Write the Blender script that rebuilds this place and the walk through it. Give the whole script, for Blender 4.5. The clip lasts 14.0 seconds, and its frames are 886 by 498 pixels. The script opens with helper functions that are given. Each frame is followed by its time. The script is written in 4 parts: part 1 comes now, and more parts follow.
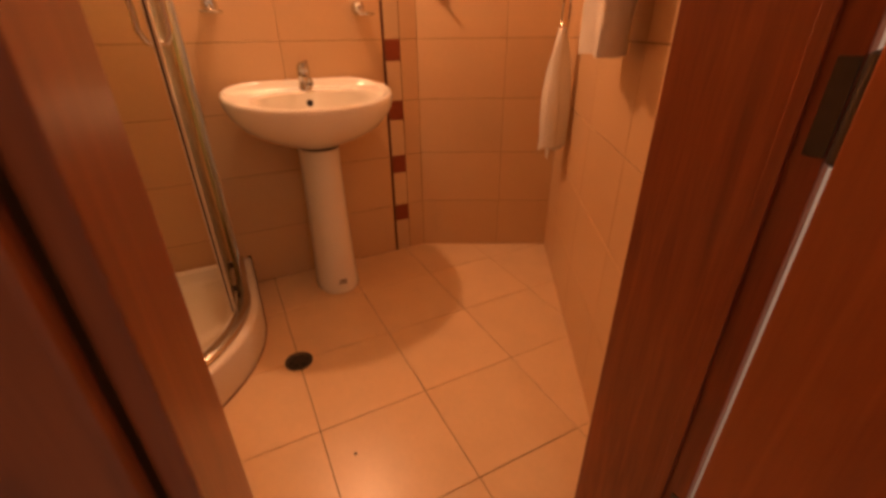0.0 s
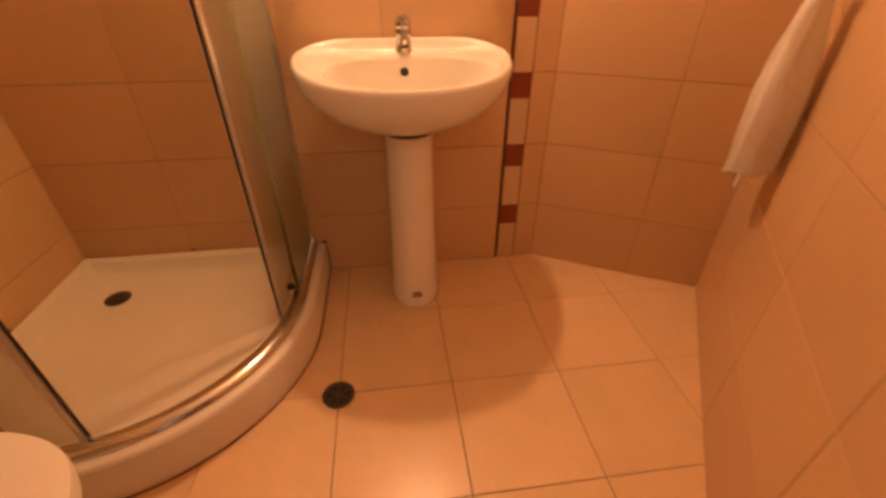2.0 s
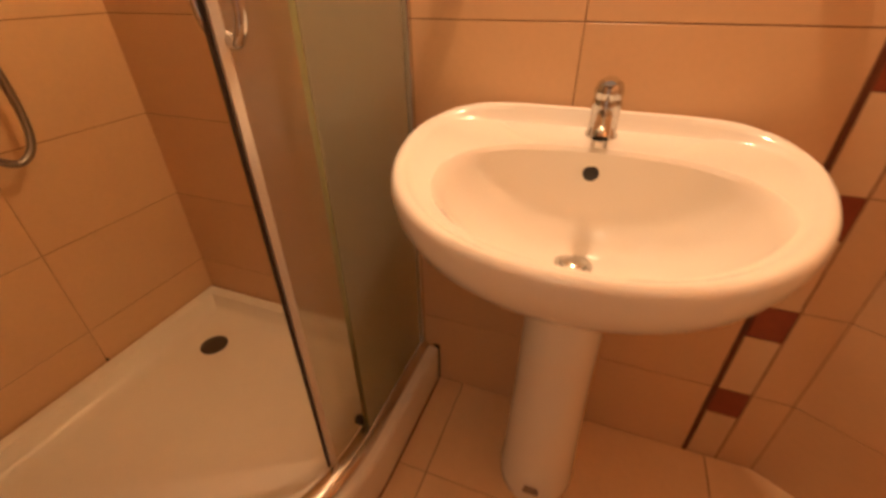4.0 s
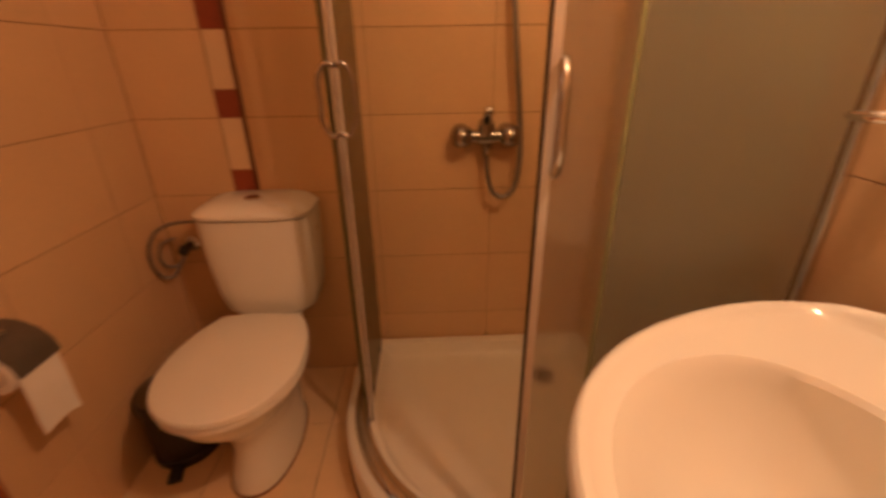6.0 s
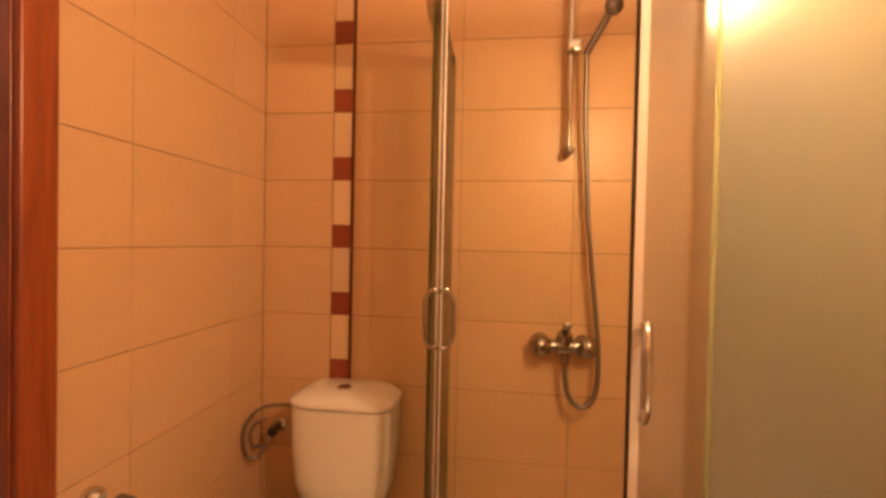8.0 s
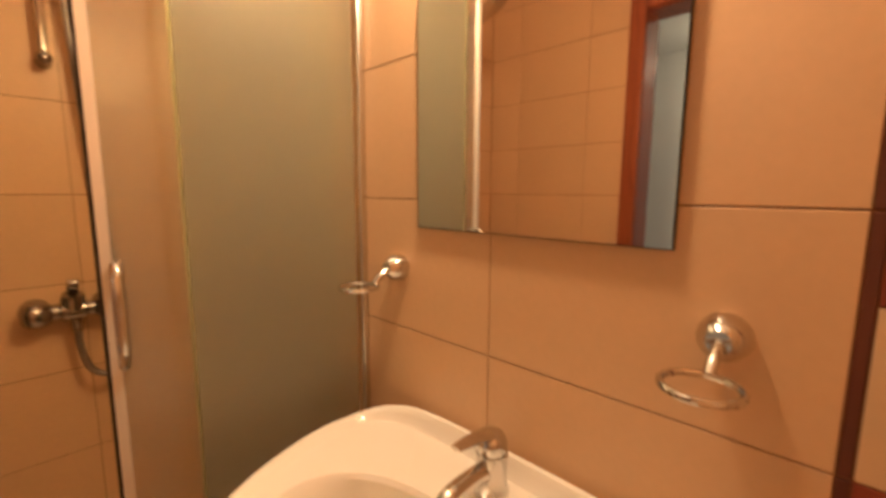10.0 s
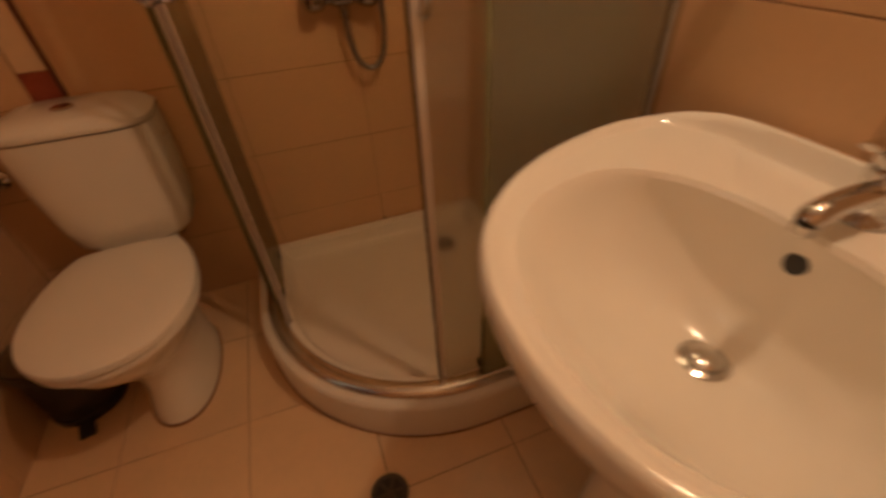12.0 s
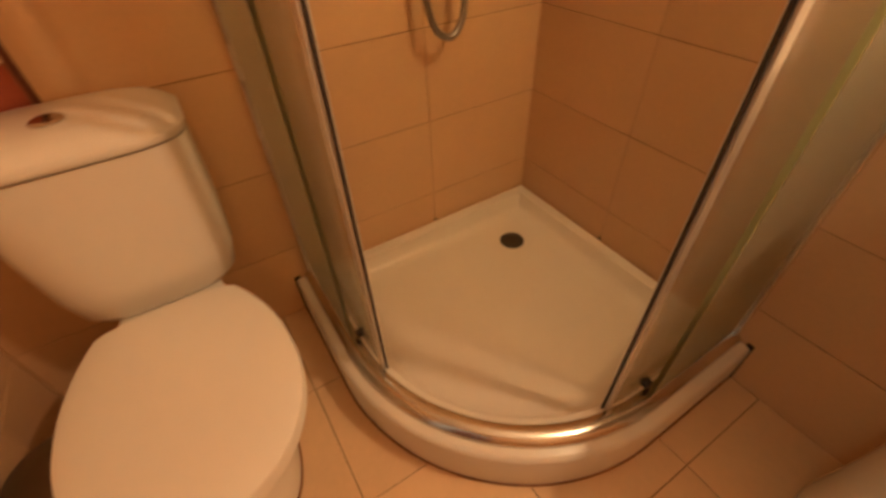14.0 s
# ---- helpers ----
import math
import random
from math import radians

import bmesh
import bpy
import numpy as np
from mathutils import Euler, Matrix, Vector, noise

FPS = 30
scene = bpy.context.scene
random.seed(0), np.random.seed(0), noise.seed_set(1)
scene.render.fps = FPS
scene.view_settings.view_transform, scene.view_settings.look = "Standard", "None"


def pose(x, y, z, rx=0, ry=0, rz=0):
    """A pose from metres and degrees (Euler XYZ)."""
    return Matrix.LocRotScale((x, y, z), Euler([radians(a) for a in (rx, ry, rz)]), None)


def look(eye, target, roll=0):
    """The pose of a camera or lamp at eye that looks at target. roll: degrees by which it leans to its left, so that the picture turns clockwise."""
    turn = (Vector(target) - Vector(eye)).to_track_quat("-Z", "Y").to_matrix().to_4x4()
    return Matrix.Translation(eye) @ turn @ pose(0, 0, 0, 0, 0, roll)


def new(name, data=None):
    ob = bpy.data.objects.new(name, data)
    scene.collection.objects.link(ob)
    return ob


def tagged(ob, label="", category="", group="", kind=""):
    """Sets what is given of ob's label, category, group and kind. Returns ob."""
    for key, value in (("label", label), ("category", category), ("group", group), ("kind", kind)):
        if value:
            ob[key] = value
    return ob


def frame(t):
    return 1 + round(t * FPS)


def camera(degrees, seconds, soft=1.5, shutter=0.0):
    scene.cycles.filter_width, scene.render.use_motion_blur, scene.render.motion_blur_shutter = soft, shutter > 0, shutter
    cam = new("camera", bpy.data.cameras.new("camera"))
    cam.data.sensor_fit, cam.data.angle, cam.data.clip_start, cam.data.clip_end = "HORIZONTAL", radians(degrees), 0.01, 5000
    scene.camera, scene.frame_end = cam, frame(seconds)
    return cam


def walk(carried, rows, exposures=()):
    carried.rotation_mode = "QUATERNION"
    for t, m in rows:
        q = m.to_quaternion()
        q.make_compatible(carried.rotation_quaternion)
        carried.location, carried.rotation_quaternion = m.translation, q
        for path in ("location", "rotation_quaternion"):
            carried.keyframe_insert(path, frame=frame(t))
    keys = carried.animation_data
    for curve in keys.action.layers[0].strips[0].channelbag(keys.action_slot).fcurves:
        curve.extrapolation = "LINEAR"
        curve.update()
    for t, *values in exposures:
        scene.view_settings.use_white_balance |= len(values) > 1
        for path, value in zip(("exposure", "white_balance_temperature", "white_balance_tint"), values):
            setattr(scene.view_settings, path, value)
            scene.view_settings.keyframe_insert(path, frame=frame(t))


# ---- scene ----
cam = camera(92.9, 14.0, soft=3.1, shutter=0.5)
PATH = [
    (0, (0.911, 0.114, 1.025), (1.711, 1.702, 0.109), -0.7),
    (0.5, (0.971, 0.201, 1.009), (1.751, 1.703, -0.056), -1.0),
    (1, (1.054, 0.338, 1.023), (1.819, 1.855, -0.032), 1.9),
    (1.5, (1.116, 0.458, 1.032), (1.623, 2.032, -0.092), 1.5),
    (2, (1.164, 0.538, 1.04), (1.385, 2.189, -0.068), 0.1),
    (2.5, (1.167, 0.659, 1.042), (1.233, 2.301, -0.098), -0.8),
    (2.7, (1.165, 0.733, 1.05), (1.137, 2.391, -0.069), -0.6),
    (4.8, (1.266, 1.36, 1.08), (0.249, 2.725, 0.03), -0.6),
    (5, (1.263, 1.398, 1.113), (0.112, 2.654, 0.065), -0.6),
    (5.5, (1.322, 1.42, 1.13), (-0.338, 2.078, 0.23), -0.6),
    (6, (1.414, 1.395, 1.16), (-0.408, 1.456, 0.338), -0.9),
    (6.5, (1.458, 1.37, 1.167), (-0.391, 1.11, 0.451), -1.8),
    (6.7, (1.464, 1.36, 1.195), (-0.403, 1.073, 0.538), -1.4),
    (7, (1.472, 1.367, 1.214), (-0.44, 1.066, 0.712), -0.2),
    (7.5, (1.503, 1.345, 1.258), (-0.464, 1.059, 1.042), 0.4),
    (7.8, (1.508, 1.336, 1.293), (-0.472, 1.07, 1.212), 0.6),
    (8, (1.509, 1.34, 1.279), (-0.476, 1.1, 1.246), 1.2),
    (8.5, (1.526, 1.377, 1.279), (-0.473, 1.453, 1.289), 2.6),
    (9, (1.553, 1.474, 1.295), (-0.35, 2.084, 1.359), 2.3),
    (9.2, (1.563, 1.497, 1.304), (-0.27, 2.297, 1.351), 1.7),
    (10.2, (1.57, 1.475, 1.25), (0.30, 2.885, 0.93), 0.0),
    (11.3, (1.533, 1.524, 1.167), (0.036, 2.352, 0.131), -2.9),
    (11.5, (1.524, 1.494, 1.141), (0.036, 2.244, 0.035), -2.0),
    (12, (1.425, 1.385, 1.118), (-0.045, 1.869, -0.149), -3.5),
    (12.5, (1.327, 1.207, 1.121), (-0.218, 1.482, -0.12), -4.3),
    (13, (1.252, 1.137, 1.092), (-0.237, 1.496, -0.194), -0.3),
    (13.5, (1.107, 1.065, 1.069), (-0.292, 1.555, -0.274), -0.9),
    (14, (1.001, 1.046, 1.06), (-0.261, 1.791, -0.301), -2.6),
]
EXPOSURES = [
    (0.0, -0.1, 8300, 32), (1.0, 0.14, 7950, 24), (2.5, 0.22, 7400, 19), (5.0, -0.32, 6250, 5), (5.5, -0.5, 6550, 11), (6.0, -0.45, 6950, 17), (6.5, -0.1, 7150, 17),
    (7.5, 0.22, 6650, 6), (8.0, 0.28, 6600, 5), (9.0, 0.06, 6100, -1), (11.5, -0.75, 5850, -2), (12.0, -1.05, 6150, 3), (12.5, -1.03, 6450, 7), (13.0, -0.45, 6350, 0), (14.0, 0.2, 6250, -3),
]
walk(cam, [(t, look(eye, target, roll)) for t, eye, target, roll in PATH], EXPOSURES)

# ---- light ----
world = bpy.data.worlds.new("world")
world.use_nodes = True
world.node_tree.nodes["Background"].inputs[0].default_value = (0.02, 0.02, 0.02, 1)
world.node_tree.nodes["Background"].inputs[1].default_value = 0.0
scene.world = world
LAMP = (1.214, 1.876, 1.865)


def lamp(name, place, watts, colour, radius):
    data = bpy.data.lights.new(name, "POINT")
    data.energy, data.color, data.shadow_soft_size = watts, colour, radius
    ob = new(name, data)
    ob.location = place
    return ob


lamp("mirror_lamp_light", LAMP, 28.0, (1.0, 0.60, 0.350), 0.035)
# Unseen fill lamp, added to brighten the doorway and the slanted wall.
lamp("hall_fill_light", (1.0, -1.15, 2.25), 6.5, (1.0, 0.73, 0.48), 0.06)
# Fill lamp added so that the hall wall behind the hinge gap shows bright.
lamp("hinge_gap_fill_light", (1.95, -0.35, 1.6), 11, (1.0, 0.88, 0.76), 0.06)

# ---- materials ----
def material(name, base, rough=0.5, metal=0.0, grain=0.06, grain_scale=60.0, stain=0.06, stain_scale=4.0, bump=0.0,
             bump_scale=120.0, per_object=0.0, coat=0.0, stretch=(1, 1, 1), rough_var=0.05):
    m = bpy.data.materials.new(name)
    m.use_nodes = True
    nt = m.node_tree
    b = nt.nodes["Principled BSDF"]
    b.inputs["Metallic"].default_value = metal
    b.inputs["Coat Weight"].default_value = coat
    b.inputs["Coat Roughness"].default_value = 0.08
    co = nt.nodes.new("ShaderNodeTexCoord")
    mp = nt.nodes.new("ShaderNodeMapping")
    mp.inputs["Scale"].default_value = stretch
    nt.links.new(co.outputs["Object"], mp.inputs["Vector"])
    info = nt.nodes.new("ShaderNodeObjectInfo")
    add = nt.nodes.new("ShaderNodeVectorMath")
    add.operation = "MULTIPLY_ADD"
    add.inputs[1].default_value = (7.3, 5.1, 3.7)
    comb = nt.nodes.new("ShaderNodeCombineXYZ")
    for k in range(3):
        nt.links.new(info.outputs["Random"], comb.inputs[k])
    nt.links.new(comb.outputs[0], add.inputs[0])
    nt.links.new(mp.outputs[0], add.inputs[2])

    def noise_node(scale, detail):
        n = nt.nodes.new("ShaderNodeTexNoise")
        n.inputs["Scale"].default_value, n.inputs["Detail"].default_value = scale, detail
        nt.links.new(add.outputs[0], n.inputs["Vector"])
        return n
    fine, broad = noise_node(grain_scale, 6), noise_node(stain_scale, 3)

    def scaled(out, amount):
        n = nt.nodes.new("ShaderNodeMath")
        n.operation = "MULTIPLY_ADD"
        n.inputs[1].default_value, n.inputs[2].default_value = 2 * amount, -amount
        nt.links.new(out, n.inputs[0])
        return n.outputs[0]

    def plus(a, c):
        n = nt.nodes.new("ShaderNodeMath")
        nt.links.new(a, n.inputs[0])
        nt.links.new(c, n.inputs[1])
        return n.outputs[0]
    v = plus(scaled(fine.outputs["Fac"], grain), scaled(broad.outputs["Fac"], stain))
    v = plus(v, scaled(info.outputs["Random"], per_object))
    one = nt.nodes.new("ShaderNodeMath")
    one.inputs[1].default_value = 1.0
    nt.links.new(v, one.inputs[0])
    mul = nt.nodes.new("ShaderNodeVectorMath")
    mul.operation = "SCALE"
    mul.inputs[0].default_value = base
    nt.links.new(one.outputs[0], mul.inputs["Scale"])
    nt.links.new(mul.outputs[0], b.inputs["Base Color"])
    r = nt.nodes.new("ShaderNodeMath")
    r.operation, r.use_clamp = "MULTIPLY_ADD", True
    r.inputs[1].default_value, r.inputs[2].default_value = 2 * rough_var, rough - rough_var
    nt.links.new(broad.outputs["Fac"], r.inputs[0])
    nt.links.new(r.outputs[0], b.inputs["Roughness"])
    if bump:
        bn, bp = noise_node(bump_scale, 4), nt.nodes.new("ShaderNodeBump")
        bp.inputs["Strength"].default_value, bp.inputs["Distance"].default_value = bump, 0.002
        nt.links.new(bn.outputs["Fac"], bp.inputs["Height"])
        nt.links.new(bp.outputs[0], b.inputs["Normal"])
    return m


def wood(name, dark, light, rough):
    m = bpy.data.materials.new(name)
    m.use_nodes = True
    nt = m.node_tree
    b = nt.nodes["Principled BSDF"]
    b.inputs["Roughness"].default_value, b.inputs["Coat Weight"].default_value = rough, 0.3
    b.inputs["Coat Roughness"].default_value = 0.25
    co, mp = nt.nodes.new("ShaderNodeTexCoord"), nt.nodes.new("ShaderNodeMapping")
    mp.inputs["Scale"].default_value = (14, 14, 0.9)
    n1, n2 = nt.nodes.new("ShaderNodeTexNoise"), nt.nodes.new("ShaderNodeTexNoise")
    n1.inputs["Scale"].default_value, n1.inputs["Detail"].default_value, n1.inputs["Distortion"].default_value = 2.2, 8, 1.2
    n2.inputs["Scale"].default_value, n2.inputs["Detail"].default_value = 14, 5
    ramp, mixer = nt.nodes.new("ShaderNodeValToRGB"), nt.nodes.new("ShaderNodeMath")
    mixer.operation = "MULTIPLY_ADD"
    mixer.inputs[1].default_value = 0.35
    nt.links.new(co.outputs["Object"], mp.inputs["Vector"])
    for n in (n1, n2):
        nt.links.new(mp.outputs[0], n.inputs["Vector"])
    nt.links.new(n2.outputs["Fac"], mixer.inputs[0])
    nt.links.new(n1.outputs["Fac"], mixer.inputs[2])
    nt.links.new(mixer.outputs[0], ramp.inputs[0])
    ramp.color_ramp.elements[0].position, ramp.color_ramp.elements[1].position = 0.45, 0.95
    ramp.color_ramp.elements[0].color, ramp.color_ramp.elements[1].color = (*dark, 1), (*light, 1)
    nt.links.new(ramp.outputs[0], b.inputs["Base Color"])
    bp = nt.nodes.new("ShaderNodeBump")
    bp.inputs["Strength"].default_value, bp.inputs["Distance"].default_value = 0.25, 0.001
    nt.links.new(mixer.outputs[0], bp.inputs["Height"])
    nt.links.new(bp.outputs[0], b.inputs["Normal"])
    return m


def glass(name, tint, rough, milk):
    """Frosted glass: rough clear glass with a milky share that passes light on diffusely."""
    m = material(name, tint, rough, grain=0.02, stain=0.05, rough_var=0.02)
    nt = m.node_tree
    b = nt.nodes["Principled BSDF"]
    b.inputs["Transmission Weight"].default_value, b.inputs["IOR"].default_value = 0.965, 1.36
    t, mix = nt.nodes.new("ShaderNodeBsdfTranslucent"), nt.nodes.new("ShaderNodeMixShader")
    t.inputs[0].default_value = (*[0.9 * c for c in tint], 1)
    mix.inputs[0].default_value = milk
    nt.links.new(b.outputs[0], mix.inputs[1])
    nt.links.new(t.outputs[0], mix.inputs[2])
    nt.links.new(mix.outputs[0], nt.nodes["Material Output"].inputs["Surface"])
    return m


def glowing(name, colour, strength):
    m = bpy.data.materials.new(name)
    m.use_nodes = True
    b = m.node_tree.nodes["Principled BSDF"]
    b.inputs["Emission Color"].default_value, b.inputs["Emission Strength"].default_value = (*colour, 1), strength
    return m


TILE = material("wall_tile_glaze", (0.665, 0.442, 0.253), 0.34, grain=0.05, grain_scale=90, stain=0.05, stain_scale=5, bump=0.08, bump_scale=60, per_object=0.035)
FLOOR_TILE = material("floor_tile_glaze", (0.805, 0.576, 0.352), 0.30, grain=0.05, grain_scale=70, stain=0.09, stain_scale=8, bump=0.05, bump_scale=40, per_object=0.03, rough_var=0.02)
STRIP_LIGHT = material("strip_cream_glaze", (0.68, 0.49, 0.30), 0.3, grain=0.04, per_object=0.05)
STRIP_RED = material("strip_red_glaze", (0.25, 0.052, 0.024), 0.3, grain=0.25, grain_scale=45, stain=0.15, per_object=0.15)
EDGE_STRIP = material("pale_satin_strip", (0.80, 0.76, 0.70), 0.3, 0.55, grain=0.03, stain=0.05)
STRIP_LINE = material("strip_brown_line", (0.11, 0.032, 0.017), 0.35, grain=0.1)
GROUT = material("brown_grout", (0.21, 0.09, 0.04), 0.9, grain=0.2, grain_scale=140, stain=0.25, stain_scale=7, bump=0.3)
DARK_JOINT = material("dirty_joint", (0.24, 0.10, 0.045), 0.8, grain=0.3, stain=0.4, stain_scale=20)
PLASTER = material("white_plaster", (0.78, 0.76, 0.72), 0.85, grain=0.03, stain=0.05, bump=0.15)
PORCELAIN = material("white_porcelain", (0.87, 0.84, 0.76), 0.15, grain=0.006, stain=0.01, coat=0.4, rough_var=0.0)
SEAT_PLASTIC = material("white_seat_plastic", (0.85, 0.81, 0.73), 0.36, grain=0.008, stain=0.012, rough_var=0.0)
TRAY_ACRYLIC = material("white_shower_acrylic", (0.82, 0.77, 0.68), 0.3, grain=0.02, stain=0.04, rough_var=0.02)
CHROME = material("polished_chrome", (0.64, 0.63, 0.61), 0.1, 1.0, grain=0.02, stain=0.04, rough_var=0.05)
RAIL = material("satin_chrome_rail", (0.66, 0.63, 0.58), 0.19, 1.0, grain=0.04, stain=0.1, rough_var=0.06)
ALU = material("satin_aluminium", (0.68, 0.67, 0.64), 0.26, 1.0, grain=0.03, stain=0.06)
STEEL = material("brushed_steel", (0.6, 0.58, 0.55), 0.28, 1.0, grain=0.06, stain=0.06, stretch=(1, 1, 20))
DARK_STEEL = material("dark_grey_metal", (0.20, 0.19, 0.18), 0.35, 0.8, grain=0.1)
SHOWER_GREY = material("dark_chromed_plastic", (0.16, 0.14, 0.13), 0.28, 0.7, grain=0.1)
BIN_LID = material("dull_steel_lid", (0.17, 0.145, 0.125), 0.32, 1.0, grain=0.05, stain=0.1)
# Darker, rougher chrome for the worn mixer, rail brackets and left door handles.
DULL_CHROME = material("dull_chrome", (0.40, 0.37, 0.34), 0.2, 1.0, grain=0.05, stain=0.12)
BLACK = material("black_plastic", (0.02, 0.019, 0.018), 0.4, grain=0.1)
RUBBER = material("dark_rubber_seal", (0.035, 0.025, 0.02), 0.55, grain=0.1)
HOSE = material("grey_metal_hose", (0.30, 0.28, 0.265), 0.32, 0.9, grain=0.1, grain_scale=300)
FROST = glass("frosted_green_glass", (0.89, 0.897, 0.757), 0.29, 0.2)
CLEAR_GLASS = glass("sliding_door_glass", (0.94, 0.93, 0.86), 0.13, 0.06)
EDGE_GLASS = glass("glass_edge", (0.86, 0.83, 0.56), 0.2, 0.4)


def film(name, tint):
    m = bpy.data.materials.new(name)
    m.use_nodes = True
    clear = m.node_tree.nodes.new("ShaderNodeBsdfTransparent")
    clear.inputs[0].default_value = (*tint, 1)
    m.node_tree.links.new(clear.outputs[0], m.node_tree.nodes["Material Output"].inputs["Surface"])
    return m


# Sheets added beside the panes to dim the lamp light that passes them.
DIMMER = film("fixed_pane_dimmer", (0.66, 0.643, 0.562))
WEAK_DIMMER = film("sliding_pane_dimmer", (0.78, 0.75, 0.68))
MIRROR = material("mirror_silver", (0.9, 0.9, 0.88), 0.02, 1.0, grain=0.0, stain=0.01, rough_var=0.0)
TOWEL = material("white_terry", (0.8, 0.76, 0.7), 0.95, grain=0.1, grain_scale=220, stain=0.06, bump=0.9, bump_scale=260)
PAPER = material("white_tissue", (0.82, 0.79, 0.74), 0.95, grain=0.04, bump=0.3, bump_scale=200)
CARD = material("grey_card", (0.35, 0.28, 0.2), 0.9)
WOOD = wood("red_brown_wood", (0.19, 0.040, 0.012), (0.38, 0.092, 0.027), 0.42)
DOOR_WOOD = wood("door_veneer", (0.30, 0.068, 0.016), (0.42, 0.105, 0.026), 0.45)
HALL_TILE = material("white_hall_tile", (0.72, 0.71, 0.68), 0.25, grain=0.03, stain=0.05)
DRAIN_DARK = material("dark_drain_metal", (0.10, 0.085, 0.07), 0.4, 0.7, grain=0.2)
BULB = glowing("lit_bulb", (1.0, 0.62, 0.3), 30.0)
PRINT = material("grey_print", (0.3, 0.25, 0.2), 0.5)


# ---- mesh helpers ----
def finish(name, bm, mat, smooth=False, angle=0.7):
    bmesh.ops.recalc_face_normals(bm, faces=bm.faces)
    me = bpy.data.meshes.new(name)
    if smooth:
        for f in bm.faces:
            f.smooth = True
        for e in bm.edges:
            if len(e.link_faces) == 2 and e.calc_face_angle() > angle:
                e.smooth = False
    bm.to_mesh(me)
    bm.free()
    me.materials.append(mat)
    return me


def part(name, bm, mat, parent=None, label="", smooth=False):
    ob = new(name, finish(name, bm, mat, smooth))
    if parent:
        ob.parent = parent
    if label:
        ob["label"] = label
    return ob


def thing(name, label, category, group="", kind="", place=(0, 0, 0)):
    ob = new(name)
    ob.empty_display_size = 0.05
    ob.location = place
    return tagged(ob, label, category, group, kind)


def block(bm, a, b, bevel=0.0, m=None, segments=2):
    r = bmesh.ops.create_cube(bm, size=1)
    for v in r["verts"]:
        v.co = Vector([a[i] if v.co[i] < 0 else b[i] for i in range(3)])
    vs = r["verts"]
    if bevel:
        es = list({e for v in vs for e in v.link_edges})
        out = bmesh.ops.bevel(bm, geom=es, offset=bevel, segments=segments, affect="EDGES", profile=0.5)
        vs = list({v for f in out["faces"] for v in f.verts} | {v for v in vs if v.is_valid})
    if m is not None:
        bmesh.ops.transform(bm, matrix=m, verts=[v for v in vs if v.is_valid])
    return bm


def boxed(a, b, bevel=0.0, m=None, segments=2):
    return block(bmesh.new(), a, b, bevel, m, segments)


def loft(bm, rings, start=True, end=True):
    made = [[bm.verts.new(p) for p in ring] for ring in rings]
    n = len(made[0])
    for a, b in zip(made, made[1:]):
        for i in range(n):
            bm.faces.new((a[i], a[(i + 1) % n], b[(i + 1) % n], b[i]))
    if start:
        bm.faces.new(made[0][::-1])
    if end:
        bm.faces.new(made[-1])
    return bm


def turned(profile, place=(0, 0, 0), axis=(0, 0, 1), n=24):
    """A lathe shape from (radius, height) pairs along an axis."""
    q = Vector((0, 0, 1)).rotation_difference(Vector(axis)).to_matrix()
    rings = [[Vector(place) + q @ Vector((r * math.cos(2 * math.pi * k / n), r * math.sin(2 * math.pi * k / n), h)) for k in range(n)] for r, h in profile]
    return loft(bmesh.new(), rings)


def tube(points, radius, n=10, bm=None):
    """A round bar along points."""
    pts = [Vector(p) for p in points]
    rings, up = [], None
    for i, p in enumerate(pts):
        d = (pts[min(i + 1, len(pts) - 1)] - pts[max(i - 1, 0)]).normalized()
        side = d.orthogonal().normalized() if up is None else (up - d * up.dot(d)).normalized()
        up = side
        other = d.cross(side)
        rings.append([p + radius * (math.cos(2 * math.pi * k / n) * side + math.sin(2 * math.pi * k / n) * other) for k in range(n)])
    return loft(bm or bmesh.new(), rings)


def smooth_path(points, steps=8):
    """Catmull-Rom through a few points."""
    p = [Vector(q) for q in points]
    p = [2 * p[0] - p[1]] + p + [2 * p[-1] - p[-2]]
    out = []
    for i in range(1, len(p) - 2):
        for k in range(steps):
            t = k / steps
            out.append(0.5 * (2 * p[i] + (p[i + 1] - p[i - 1]) * t + (2 * p[i - 1] - 5 * p[i] + 4 * p[i + 1] - p[i + 2]) * t * t
                              + (3 * p[i] - p[i - 1] - 3 * p[i + 1] + p[i + 2]) * t ** 3))
    return out + [p[-2]]


# ---- plan ----
CEIL = 2.45
SOUTH, NORTH, WEST = 0.47, 2.0, 0.0
A, B = Vector((1.745, 2.0)), Vector((2.322, 1.692))
RDIR = Vector((-0.538, -0.843)).normalized()
C = B + RDIR * 1.43
DOOR_L, DOOR_R, DOOR_H = 0.85, 1.475, 2.05
HALL = 0.345


def structure(name, bm, mat):
    return tagged(part(name, bm, mat), kind="structure")


def prism(bm, outline, z0, z1):
    return loft(bm, [[Vector((x, y, z)) for x, y in outline] for z in (z0, z1)])


def wall_outline(a, b, depth, ext_a=0.0, ext_b=0.0):
    """A wall from a to b, its room face on that line, thick on the side away from the room's middle."""
    a, b = Vector(a), Vector(b)
    d = (b - a).normalized()
    n = Vector((-d.y, d.x))
    if n.dot(Vector((1.1, 1.2)) - a) > 0:
        n = -n
    a, b = a - d * ext_a, b + d * ext_b
    return [a, b, b + n * depth, a + n * depth]


